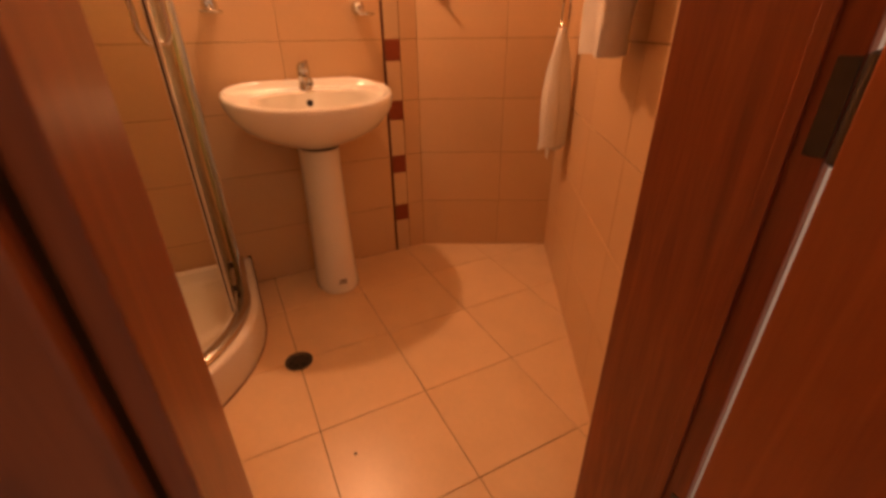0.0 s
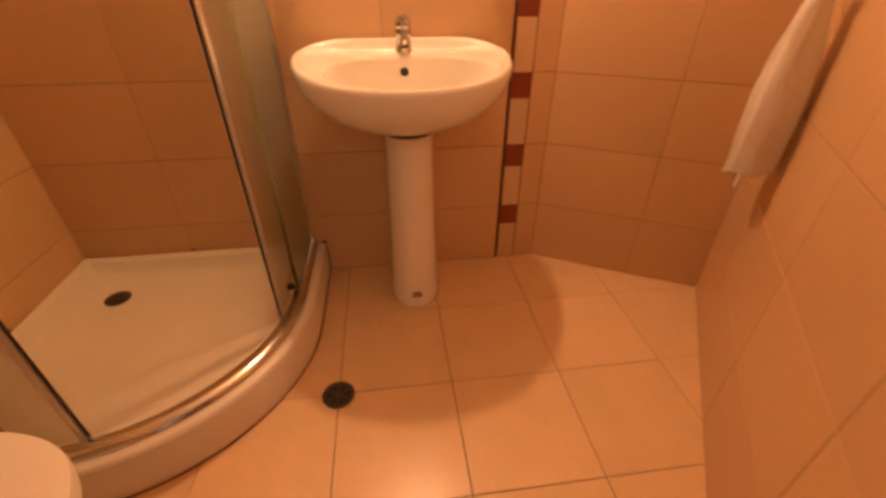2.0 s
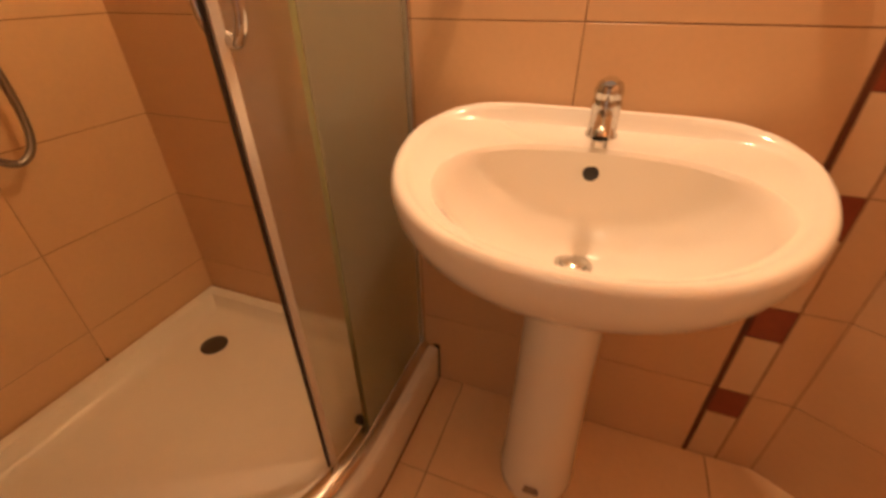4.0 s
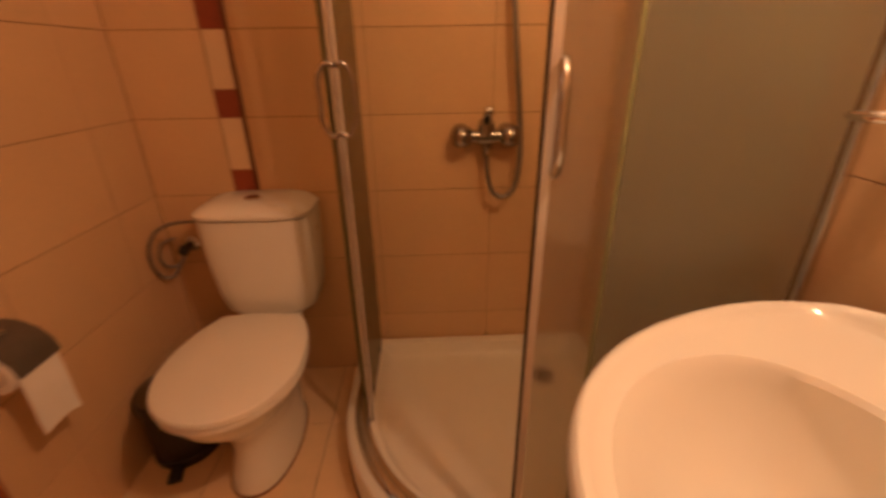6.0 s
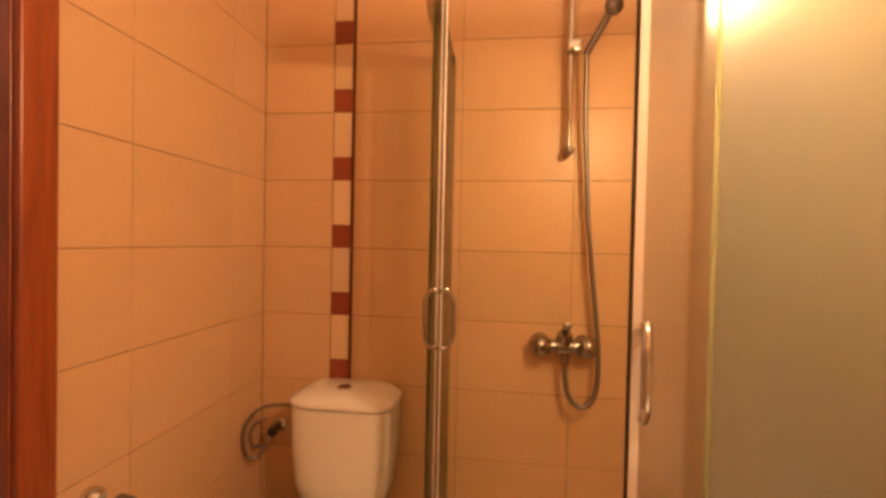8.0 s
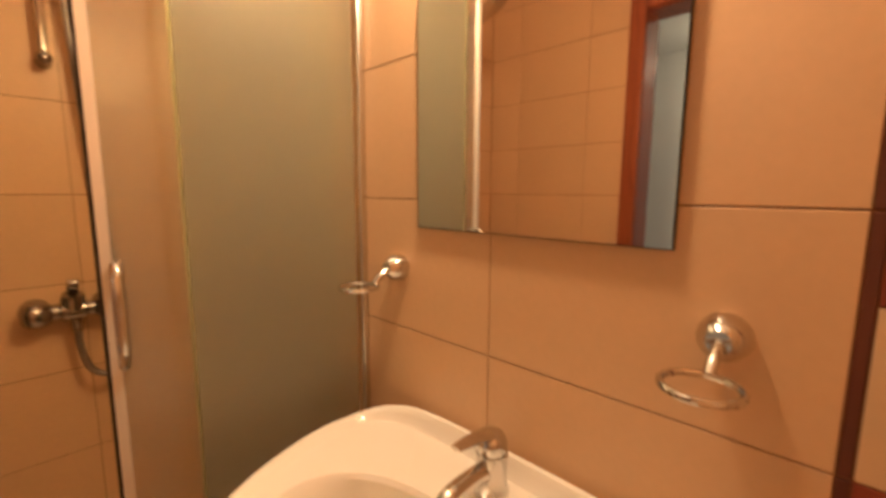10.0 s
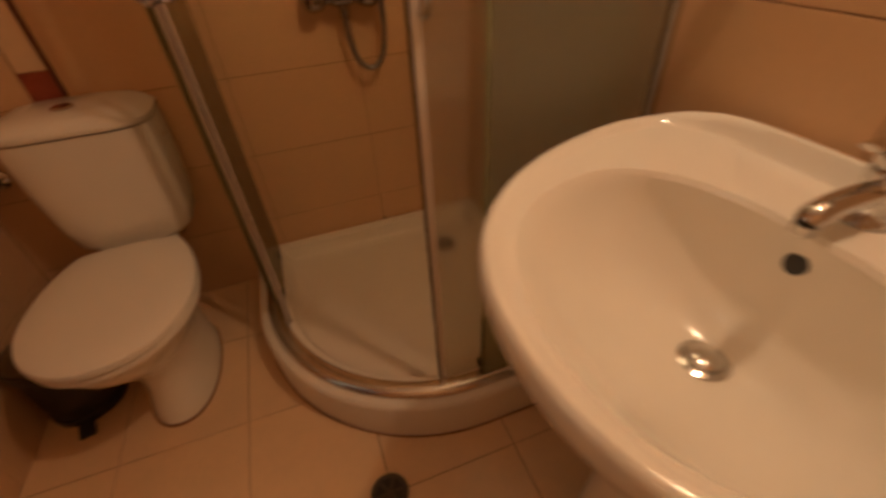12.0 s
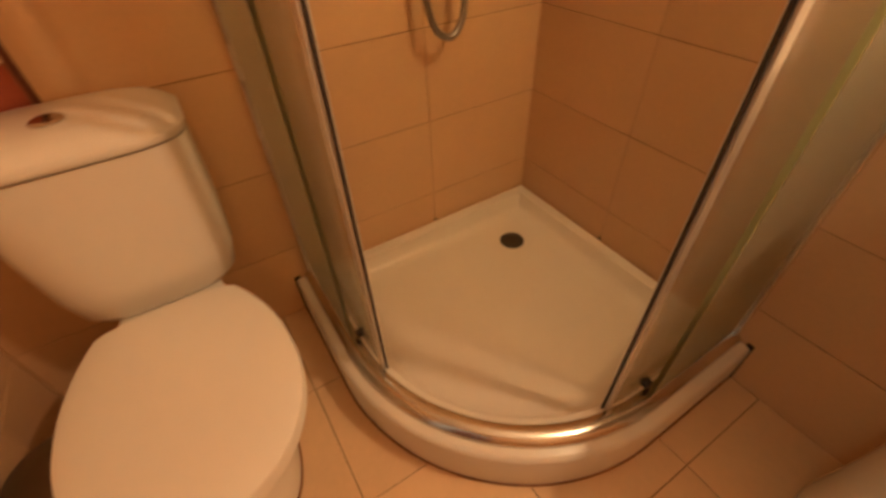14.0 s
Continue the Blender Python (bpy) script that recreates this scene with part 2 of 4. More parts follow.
floor = structure("floor", prism(bmesh.new(), [(-0.15, 0.325), (1.62, 0.325), (2.45, 1.66), (1.78, 2.12), (-0.15, 2.12)], -0.12, -0.003), GROUT)
wall_west = structure("wall_west", prism(bmesh.new(), wall_outline((0, SOUTH), (0, NORTH), 0.12, 0.0, 0.12), 0, CEIL), GROUT)
wall_north = structure("wall_north", prism(bmesh.new(), wall_outline((0, NORTH), A, 0.12), 0, CEIL), GROUT)
wall_slant = structure("wall_northeast", prism(bmesh.new(), wall_outline(A, B, 0.12, 0.0, 0.1), 0, CEIL), GROUT)
wall_east = structure("wall_east", prism(bmesh.new(), wall_outline(B, C, 0.12, 0.0, 0.08), 0, CEIL), GROUT)
south_bm = bmesh.new()
block(south_bm, (-0.12, HALL, 0), (DOOR_L - 0.016, SOUTH, CEIL))
block(south_bm, (DOOR_R + 0.016, HALL, 0), (1.60, SOUTH, CEIL))
block(south_bm, (DOOR_L - 0.016, HALL, DOOR_H + 0.016), (DOOR_R + 0.016, SOUTH, CEIL))
wall_south = structure("wall_south", south_bm, GROUT)
structure("ceiling", boxed((-0.15, 0.32, CEIL), (2.5, 2.15, CEIL + 0.1)), PLASTER)

# the hall behind the door
structure("hall_floor", boxed((-1.2, -1.6, -0.12), (3.4, 0.324, -0.002)), HALL_TILE)
structure("hall_wall_south", boxed((-1.2, -1.72, 0), (3.4, -1.6, CEIL)), PLASTER)
structure("hall_wall_west", boxed((-1.32, -1.72, 0), (-1.2, 0.32, CEIL)), PLASTER)
structure("hall_wall_east", boxed((3.4, -1.72, 0), (3.52, 0.32, CEIL)), PLASTER)
hall_n = bmesh.new()
block(hall_n, (-1.2, 0.325, 0), (DOOR_L - 0.09, HALL - 0.001, CEIL))
block(hall_n, (1.4925, 0.325, 0), (3.4, HALL - 0.001, CEIL))
block(hall_n, (DOOR_L - 0.09, 0.325, DOOR_H + 0.08), (1.4925, HALL - 0.001, CEIL))
structure("hall_wall_north", hall_n, PLASTER)
structure("hall_ceiling", boxed((-1.3, -1.7, CEIL), (3.5, 0.319, CEIL + 0.1)), PLASTER)

# ---- door and its frame ----
frame_thing = thing("door_frame", "dark red-brown varnished wooden door frame around the bathroom doorway", "door frame", kind="structure")
part("jamb", boxed((DOOR_L - 0.016, HALL - 0.02, 0), (DOOR_L, SOUTH + 0.004, DOOR_H), 0.002), WOOD, frame_thing)
part("jamb", boxed((DOOR_R, HALL - 0.021, 0), (DOOR_R + 0.016, SOUTH + 0.069, DOOR_H), 0.002), WOOD, frame_thing)
part("head_jamb", boxed((DOOR_L - 0.016, HALL - 0.02, DOOR_H), (DOOR_R + 0.016, SOUTH + 0.004, DOOR_H + 0.016), 0.002), WOOD, frame_thing)
part("casing", boxed((DOOR_L - 0.072, SOUTH + 0.004, 0), (DOOR_L - 0.002, SOUTH + 0.022, DOOR_H + 0.072), 0.005), WOOD, frame_thing)
part("casing", boxed((DOOR_R + 0.0165, SOUTH + 0.004, 0), (DOOR_R + 0.062, SOUTH + 0.067, DOOR_H + 0.072), 0.004), WOOD, frame_thing)
part("head_casing", boxed((DOOR_L - 0.002, SOUTH + 0.0042, DOOR_H + 0.004), (DOOR_R + 0.014, SOUTH + 0.0218, DOOR_H + 0.074), 0.005), WOOD, frame_thing)
part("door_stop", boxed((DOOR_R - 0.008, HALL + 0.012, 0), (DOOR_R, HALL + 0.030, DOOR_H), 0.002), WOOD, frame_thing)
part("casing", boxed((DOOR_L - 0.085, HALL - 0.04, 0), (DOOR_L - 0.018, HALL - 0.0205, DOOR_H + 0.07), 0.005), WOOD, frame_thing)
part("threshold", boxed((DOOR_L + 0.001, HALL - 0.015, -0.002), (DOOR_R - 0.001, HALL + 0.03, 0.006), 0.003), HALL_TILE, frame_thing, "pale stone threshold")

door = thing("door", "red-brown veneered wooden door standing open into the hall", "door", place=(1.461, 0.3016, 0))
door.rotation_euler = (0, 0, radians(-97))
part("leaf", boxed((0.0, -0.02, 0.012), (0.62, 0.02, DOOR_H - 0.01), 0.003), DOOR_WOOD, door)
for z in (0.25, 0.95, 1.78):
    hinge = part("hinge", turned([(0.006, z - 0.056), (0.0105, z - 0.052), (0.0105, z + 0.052), (0.006, z + 0.056)], (1.4755, 0.3125, 0), n=16), DRAIN_DARK, frame_thing, "dark steel barrel hinge", smooth=True)
    part("hinge_plate", boxed((DOOR_R - 0.0022, 0.3255, z - 0.05), (DOOR_R - 0.0002, 0.3465, z + 0.05), 0.0006), DRAIN_DARK, hinge)
for sx in (-1, 1):
    handle = part("lever_handle", tube(smooth_path([(0.56, sx * 0.022, 1.02), (0.56, sx * 0.06, 1.02), (0.53, sx * 0.065, 1.02), (0.44, sx * 0.065, 1.02)]), 0.009), CHROME, door, smooth=True)

# ---- shower: plan of the quadrant ----
QX, QY, TR = 0.34, 1.66, 0.55


def quad_point(u, r):
    """Along the quadrant front at radius r: 0..1 straight from the west wall, 1..2 the bend, 2..3 straight to the north wall."""
    if u <= 1:
        return Vector((QX * u, QY - r, 0))
    if u <= 2:
        a = (u - 1) * math.pi / 2
        return Vector((QX + r * math.sin(a), QY - r * math.cos(a), 0))
    return Vector((QX + r, QY + (NORTH - QY) * (u - 2), 0))


def bent_bar(u0, u1, r0, r1, z0, z1, n=40, bm=None):
    rings = []
    for k in range(n + 1):
        u = u0 + (u1 - u0) * k / n
        p, q = quad_point(u, r0), quad_point(u, r1)
        rings.append([p + Vector((0, 0, z0)), q + Vector((0, 0, z0)), q + Vector((0, 0, z1)), p + Vector((0, 0, z1))])
    return loft(bm or bmesh.new(), rings)


def bent_profile(u0, u1, profile, n=60):
    """A profile of (radius, height) pairs drawn along the quadrant front."""
    return loft(bmesh.new(), [[quad_point(u0 + (u1 - u0) * k / n, r) + Vector((0, 0, z)) for r, z in profile] for k in range(n + 1)])


def bent_sheet(u0, u1, r, z0, z1, n=40):
    bm = bmesh.new()
    rows = [[bm.verts.new(quad_point(u0 + (u1 - u0) * k / n, r) + Vector((0, 0, z))) for z in (z0, z1)] for k in range(n + 1)]
    for a, b in zip(rows, rows[1:]):
        bm.faces.new((a[0], b[0], b[1], a[1]))
    return bm


tray = thing("shower_tray", "white acrylic quadrant shower tray with a curved apron", "shower tray")


def tray_ring(wall_in, r, z, n=28):
    pts = [Vector((wall_in, NORTH - wall_in, z))]
    pts += [Vector((wall_in, QY - r + (NORTH - wall_in - QY + r) * (1 - k / 6), z)) for k in range(1, 6)]
    for k in range(n + 1):
        a = math.pi / 2 * k / n
        pts.append(Vector((QX + r * math.sin(a), QY - r * math.cos(a), z)))
    pts.insert(6, Vector((wall_in, QY - r, z)))
    pts.append(Vector((QX + r, NORTH - wall_in, z)))
    pts += [Vector((QX + r + (wall_in - QX - r) * k / 6, NORTH - wall_in, z)) for k in range(1, 6)]
    return pts


g = 0.006
part("basin", loft(bmesh.new(), [tray_ring(g, TR - 0.002, 0.001), tray_ring(g, TR - 0.001, 0.02), tray_ring(g, TR, 0.124), tray_ring(g + 0.002, TR - 0.004, 0.133), tray_ring(g + 0.004, TR - 0.012, 0.137),
     tray_ring(0.038, TR - 0.088, 0.137), tray_ring(0.043, TR - 0.095, 0.134), tray_ring(0.055, TR - 0.11, 0.098), tray_ring(0.07, TR - 0.13, 0.086), tray_ring(0.1, TR - 0.17, 0.083)]), TRAY_ACRYLIC, tray, smooth=True)
part("drain_cover", turned([(0.04, 0.0), (0.041, 0.003), (0.036, 0.006), (0.01, 0.0065)], (0.194, 1.80, 0.0825)), DRAIN_DARK, tray, "dark metal drain cover", smooth=True)
part("seal", boxed((QX + TR - 0.014, NORTH - 0.0055, 0.003), (QX + TR + 0.003, NORTH - 0.0005, 0.142)), RUBBER, tray, "dark silicone joint")
part("seal", boxed((0.0005, QY - TR - 0.003, 0.003), (0.0055, QY - TR + 0.014, 0.142)), RUBBER, tray, "dark silicone joint")

part("floor_joint", bent_bar(0.02, 2.98, TR - 0.008, TR + 0.0025, 0.0006, 0.003, 60), DARK_JOINT, tray, "dirty brown floor joint")
for x, y in ((0.004, 1.61), (0.391, NORTH - 0.004)):
    part("joint_gap", turned([(0.004, 0.0), (0.005, 0.003), (0.002, 0.007)], (x, y, 0.138), n=8), RUBBER, tray, "dark gap in the joint")

# ---- shower enclosure ----
shower = thing("shower_enclosure", "quadrant shower enclosure with frosted green glass and half-open sliding doors", "shower enclosure")
GT = 1.90
part("bottom_rail", bent_profile(0.03, 2.97, [(0.476, 0.1375), (0.523, 0.1375), (0.523, 0.141), (0.520, 0.148), (0.513, 0.154), (0.503, 0.1575), (0.488, 0.1585), (0.480, 0.156), (0.476, 0.151)]), RAIL, shower, "chromed curved bottom rail", smooth=True)
part("top_rail", bent_bar(0.03, 2.97, 0.475, 0.515, GT, GT + 0.035, 60), ALU, shower, "chromed curved top rail", smooth=True)
part("wall_profile", boxed((0.004, QY - 0.51, 0.138), (0.019, QY - 0.486, GT + 0.035), 0.003), ALU, shower)
part("wall_profile", boxed((QX + 0.486, NORTH - 0.019, 0.138), (QX + 0.51, NORTH - 0.004, GT + 0.035), 0.003), ALU, shower)
panels = []
for u0, u1 in ((0.08, 0.98), (2.02, 2.92)):
    p = part("fixed_panel", bent_bar(u0, u1, 0.494, 0.500, 0.158, GT, 2), FROST, shower, "frosted green glass")
    part("dimming_sheet", bent_sheet(u0, u1, 0.4925, 0.158, GT, 2), DIMMER, p, "added sheet that dims the light through the glass")
    e = 0.99 if u0 < 1 else 2.01
    part("panel_edge", bent_bar(min(e, u1 if u0 < 1 else u0), max(e, u1 if u0 < 1 else u0), 0.492, 0.502, 0.158, GT, 1), EDGE_GLASS, p)
    panels.append(p)
for u0, u1, lead in ((0.16, 1.115, 1.115), (1.885, 2.84, 1.885)):
    p = part("sliding_door", bent_bar(u0, u1, 0.464, 0.470, 0.148, GT - 0.004, 30), CLEAR_GLASS, shower, "lightly frosted curved glass", smooth=True)
    panels.append(p)
    part("dimming_sheet", bent_sheet(u0, u1, 0.4625, 0.148, GT - 0.004), WEAK_DIMMER, p, "added sheet that dims the light through the glass")
    sgn = 1 if lead < 1.5 else -1
    a, b = sorted((lead - sgn * 0.002, lead + sgn * 0.016))
    part("edge_strip", bent_bar(a, b, 0.459, 0.475, 0.146, GT - 0.004, 3), EDGE_STRIP, p, "pale satin edge strip")
    a, b = sorted((lead + sgn * 0.0165, lead + sgn * 0.024))
    part("rubber_seal", bent_bar(a, b, 0.465, 0.469, 0.146, GT - 0.004, 2), RUBBER, p, "dark rubber seal")
    hu = lead + 0.012 if sgn > 0 else lead + 0.008
    for inner in (False, True):
        base_r, out_r = (0.465, 0.430) if inner else (0.469, 0.503)
        pts = [quad_point(hu, base_r) + Vector((0, 0, 1.15)), quad_point(hu, (base_r + out_r) / 2) + Vector((0, 0, 1.155)), quad_point(hu, out_r) + Vector((0, 0, 1.125)),
               quad_point(hu, out_r) + Vector((0, 0, 1.08)), quad_point(hu, out_r) + Vector((0, 0, 1.035)), quad_point(hu, (base_r + out_r) / 2) + Vector((0, 0, 1.005)), quad_point(hu, base_r) + Vector((0, 0, 1.01))]
        # The left door's handles take the darker chrome.
        part("handle", tube(smooth_path(pts, 6), 0.006 if sgn > 0 else 0.0078), DULL_CHROME if sgn > 0 else CHROME, p, "bowed chrome handle", smooth=True)
    for ru in (lead - sgn * 0.16, lead - sgn * 0.75):
        ru = max(0.12, min(2.88, ru))
        for z in (0.172, GT - 0.02):
            c = quad_point(ru, 0.472)
            d = (quad_point(ru, 0.49) - c).normalized()
            part("roller", turned([(0.011, -0.012), (0.012, 0.0), (0.012, 0.010), (0.006, 0.013)], c + Vector((0, 0, z)), d, 14), BLACK, p, "black door roller", smooth=True)
# The panes cast no shadow; only the added sheets dim the light.
for p in panels:
    p.visible_shadow = False

# ---- shower mixer, rail and hose ----
mixer = thing("shower_mixer", "chrome wall-mounted shower mixer tap with hose", "tap")
MY, MZ = 1.581, 0.935
part("body", turned([(0.020, -0.078), (0.022, -0.05), (0.021, -0.03), (0.027, -0.024), (0.028, 0.0), (0.027, 0.024), (0.021, 0.03), (0.022, 0.05), (0.020, 0.078)], (0.055, MY, MZ), (0, 1, 0)), DULL_CHROME, mixer, smooth=True)
for s in (-1, 1):
    part("wall_rosette", turned([(0.034, 0.0), (0.034, 0.006), (0.024, 0.020), (0.018, 0.035), (0.018, 0.05)], (0.004, MY + s * 0.075, MZ), (1, 0, 0)), DULL_CHROME, mixer, smooth=True)
    part("end_cap", turned([(0.020, -0.028), (0.029, -0.022), (0.034, -0.010), (0.037, 0.006), (0.034, 0.022), (0.024, 0.032), (0.008, 0.035)], (0.056, MY + s * 0.072, MZ), (0.15, s, 0)), DULL_CHROME, mixer, smooth=True)
part("cartridge", turned([(0.026, 0.0), (0.026, 0.03), (0.023, 0.042), (0.012, 0.046)], (0.058, MY, MZ + 0.008), (0.35, 0, 1)), DULL_CHROME, mixer, smooth=True)
part("lever", boxed((-0.012, -0.013, -0.004), (0.062, 0.013, 0.010), 0.005, pose(0.078, MY, MZ + 0.056, 0, -32, 0)), DULL_CHROME, mixer, smooth=True)
part("outlet", turned([(0.015, 0), (0.015, -0.022), (0.012, -0.026), (0.012, -0.04)], (0.06, MY + 0.004, MZ - 0.018)), DULL_CHROME, mixer, smooth=True)
part("hose", tube(smooth_path([(0.06, MY + 0.004, MZ - 0.055), (0.062, MY + 0.006, MZ - 0.11), (0.07, MY + 0.022, MZ - 0.172), (0.075, MY + 0.062, MZ - 0.195), (0.07, MY + 0.100, MZ - 0.155),
     (0.06, MY + 0.112, MZ - 0.05), (0.055, MY + 0.1, MZ + 0.12), (0.05, MY + 0.072, MZ + 0.4), (0.055, MY + 0.052, MZ + 0.75), (0.075, MY + 0.046, MZ + 0.96)], 7), 0.0085, 10), HOSE, mixer, "grey flexible metal hose", smooth=True)
rail = thing("shower_rail", "chrome vertical shower rail with sliding hand shower", "shower rail")
part("bar", tube([(0.05, MY, 1.585), (0.05, MY, 2.17)], 0.0105, 14), CHROME, rail, smooth=True)
for z in (1.595, 2.16):
    part("bracket", turned([(0.017, 0), (0.017, 0.004), (0.012, 0.012), (0.012, 0.048), (0.016, 0.054), (0.0155, 0.060), (0.011, 0.066), (0.004, 0.069)], (0.003, MY, z), (1, 0, 0)), DULL_CHROME, rail, smooth=True)
part("slider", boxed((-0.02, -0.017, -0.02), (0.03, 0.035, 0.02), 0.008, pose(0.05, MY, 1.935)), CHROME, rail, smooth=True)
head_dir = Vector((0.35, 0.55, 1.0)).normalized()
hp = Vector((0.078, MY + 0.042, 1.90))
part("shower_handle", tube([hp, hp + head_dir * 0.05, hp + head_dir * 0.14], 0.0115, 14), SHOWER_GREY, rail, "grey hand-shower handle", smooth=True)
part("shower_head", turned([(0.012, -0.022), (0.024, -0.010), (0.029, 0.004), (0.028, 0.013), (0.023, 0.016)], hp + head_dir * 0.155, (0.8, 0.1, -0.25)), SHOWER_GREY, rail, "round grey spray head", smooth=True)

# ---- washbasin ----
SX = 1.222
basin = thing("washbasin", "white porcelain pedestal washbasin with a wide rounded front", "washbasin")


def rim_ring(s, z, n=72, back=1.996, power=2.22):
    """The basin's outline, shrunk to s towards its middle; the back stays on the wall."""
    pts = []
    for k in range(n):
        a = 2 * math.pi * k / n
        c, d = math.cos(a), math.sin(a)
        x = 0.307 * math.copysign(abs(c) ** (2 / power), c)
        if d < 0:
            y = -0.342 * abs(d) ** (2 / power)
        else:
            x = 0.307 * math.copysign(abs(c) ** 0.42, c) if abs(c) > 1e-6 else 0.0
            y = 0.143 * abs(d) ** 0.42
            x *= 1 - 0.12 * (y / 0.143) ** 3
        pts.append(Vector((SX + x * s, 1.853 + y * (s if d < 0 else 1), z)))
    return [Vector((p.x, min(p.y, back), p.z)) for p in pts]


def bowl_ring(s, z, n=72, shift=0.0):
    """The bowl's oval at the bearings of the outline's points, so that the rings do not twist."""
    cx, cy, pts = SX + 0.016, 1.731, []
    for p in rim_ring(1, z, n):
        a = math.atan2(p.y - cy, p.x - cx)
        c, d = math.cos(a), math.sin(a)
        ry = 0.178 if d < 0 else 0.130
        r = 1 / ((abs(c) / 0.227) ** 2.15 + (abs(d) / ry) ** 2.15) ** (1 / 2.15)
        pts.append(Vector((cx + s * r * c, cy + shift + s * r * d, z)))
    return pts


def lower_ring(s, z, n=72):
    """The underside, drawn in towards the pedestal."""
    top, out = rim_ring(1, z, n), []
    for p in top:
        out.append(Vector((SX + (p.x - SX) * s, 1.86 + (p.y - 1.86) * (s ** 0.8 if p.y < 1.86 else 1), z)))
    return out


def rim_in(inset, z, ledge=0.0):
    """The outline drawn in by an inset all round; the ledge rises along the wall."""
    pts = []
    for p in rim_ring(1, z):
        f = min(1, max(0, (p.y - 1.91) / 0.07)) * (1 - 0.35 * min(1, abs(p.x - SX) / 0.25) ** 4)
        pts.append(Vector((SX + (p.x - SX) * (1 - inset / 0.3), p.y + inset * (1 if p.y < 1.853 else -1) * min(1, abs(p.y - 1.853) / 0.1), z + ledge * f * f * (3 - 2 * f))))
    return pts


def dipped(ring):
    """The rim dips from the ledge on the wall towards the front."""
    return [Vector((p.x, p.y, p.z - 0.030 * min(1, max(0, (1.84 - p.y) / 0.32)) * min(1, max(0, (p.z - 0.66) / 0.15)))) for p in ring]


rings = [lower_ring(0.24, 0.631), lower_ring(0.36, 0.646), lower_ring(0.60, 0.677), lower_ring(0.82, 0.72), lower_ring(0.94, 0.766), lower_ring(0.985, 0.80), lower_ring(1.0, 0.823), rim_in(0.001, 0.834, 0.012),
         rim_in(0.004, 0.841, 0.017), rim_in(0.009, 0.844, 0.019), rim_in(0.015, 0.8425, 0.018), rim_in(0.020, 0.8385, 0.012), rim_in(0.024, 0.8345, 0.004), rim_in(0.030, 0.8325)]
rings += [bowl_ring(1.025, 0.8315), bowl_ring(0.995, 0.824), bowl_ring(0.965, 0.805, shift=0.010), bowl_ring(0.89, 0.758, shift=0.023), bowl_ring(0.74, 0.706, shift=0.036), bowl_ring(0.50, 0.668, shift=0.051), bowl_ring(0.27, 0.650, shift=0.060), bowl_ring(0.12, 0.6445, shift=0.062)]
part("bowl", loft(bmesh.new(), [dipped(r) for r in rings]), PORCELAIN, basin, smooth=True)
part("drain", turned([(0.031, 0.0), (0.032, 0.004), (0.026, 0.006), (0.022, 0.004), (0.021, 0.010), (0.014, 0.014), (0.004, 0.0152)], (SX + 0.004, 1.795, 0.6440)), CHROME, basin, "chrome pop-up drain plug", smooth=True)
over = turned([(0.0125, -0.006), (0.013, 0.002), (0.010, 0.0025)], (SX + 0.004, 1.8655, 0.787), (0, -1, 0.28), 18)
part("overflow_hole", over, BLACK, basin, "dark overflow hole")


def ped_ring(w, front, z, n=32):
    pts = []
    for k in range(n):
        a = 2 * math.pi * k / n
        c, d = math.cos(a), math.sin(a)
        pts.append(Vector((SX + 0.006 + w * c, 1.85 + (1.85 - front if d < 0 else 0.10) * math.copysign(abs(d) ** 0.75, d), z)))
    return pts


part("pedestal", loft(bmesh.new(), [ped_ring(0.088, 1.716, 0.0), ped_ring(0.092, 1.711, 0.006), ped_ring(0.092, 1.712, 0.03), ped_ring(0.086, 1.718, 0.12), ped_ring(0.079, 1.727, 0.35), ped_ring(0.077, 1.730, 0.55), ped_ring(0.078, 1.728, 0.639)]), PORCELAIN, basin, smooth=True)
part("pedestal_joint", loft(bmesh.new(), [ped_ring(0.0782, 1.7272, 0.629), ped_ring(0.0792, 1.7262, 0.631), ped_ring(0.0792, 1.7262, 0.640)]), RUBBER, basin, "dark joint under the bowl")
mark = bmesh.new()
for z, w in ((0.066, 0.015), (0.053, 0.018)):
    block(mark, (SX + 0.006 - w, 1.709, z), (SX + 0.006 + w, 1.7145, z + 0.007))
part("maker_mark", mark, PRINT, basin, "small unreadable grey print")

tap = thing("basin_tap", "chrome single-lever basin mixer tap on the washbasin", "tap")
TX, TY, TZ = SX + 0.008, 1.932, 0.8305
part("base", turned([(0.027, 0.0), (0.027, 0.005), (0.024, 0.010), (0.0225, 0.030), (0.0235, 0.046), (0.024, 0.060), (0.023, 0.064)], (TX, TY, TZ)), CHROME, tap, smooth=True)
sp = bmesh.new()
path = smooth_path([(TX, TY - 0.008, TZ + 0.037), (TX, TY - 0.040, TZ + 0.041), (TX, TY - 0.078, TZ + 0.040), (TX, TY - 0.098, TZ + 0.034), (TX, TY - 0.104, TZ + 0.027)], 6)
tube(path, 0.0135, 16, sp)
part("spout", sp, CHROME, tap, smooth=True)
part("aerator", turned([(0.0115, 0.006), (0.0115, -0.005), (0.008, -0.006)], (TX, TY - 0.1035, TZ + 0.021)), STEEL, tap, smooth=True)
part("collar", turned([(0.0205, 0.0), (0.0205, 0.004)], (TX, TY, TZ + 0.063)), DARK_STEEL, tap, "dark ring under the lever", smooth=True)
part("lever_cap", turned([(0.0225, 0.0), (0.0235, 0.010), (0.020, 0.022), (0.010, 0.029), (0.003, 0.030)], (TX, TY, TZ + 0.0668), (0, -0.12, 1)), CHROME, tap, smooth=True)
blade = []
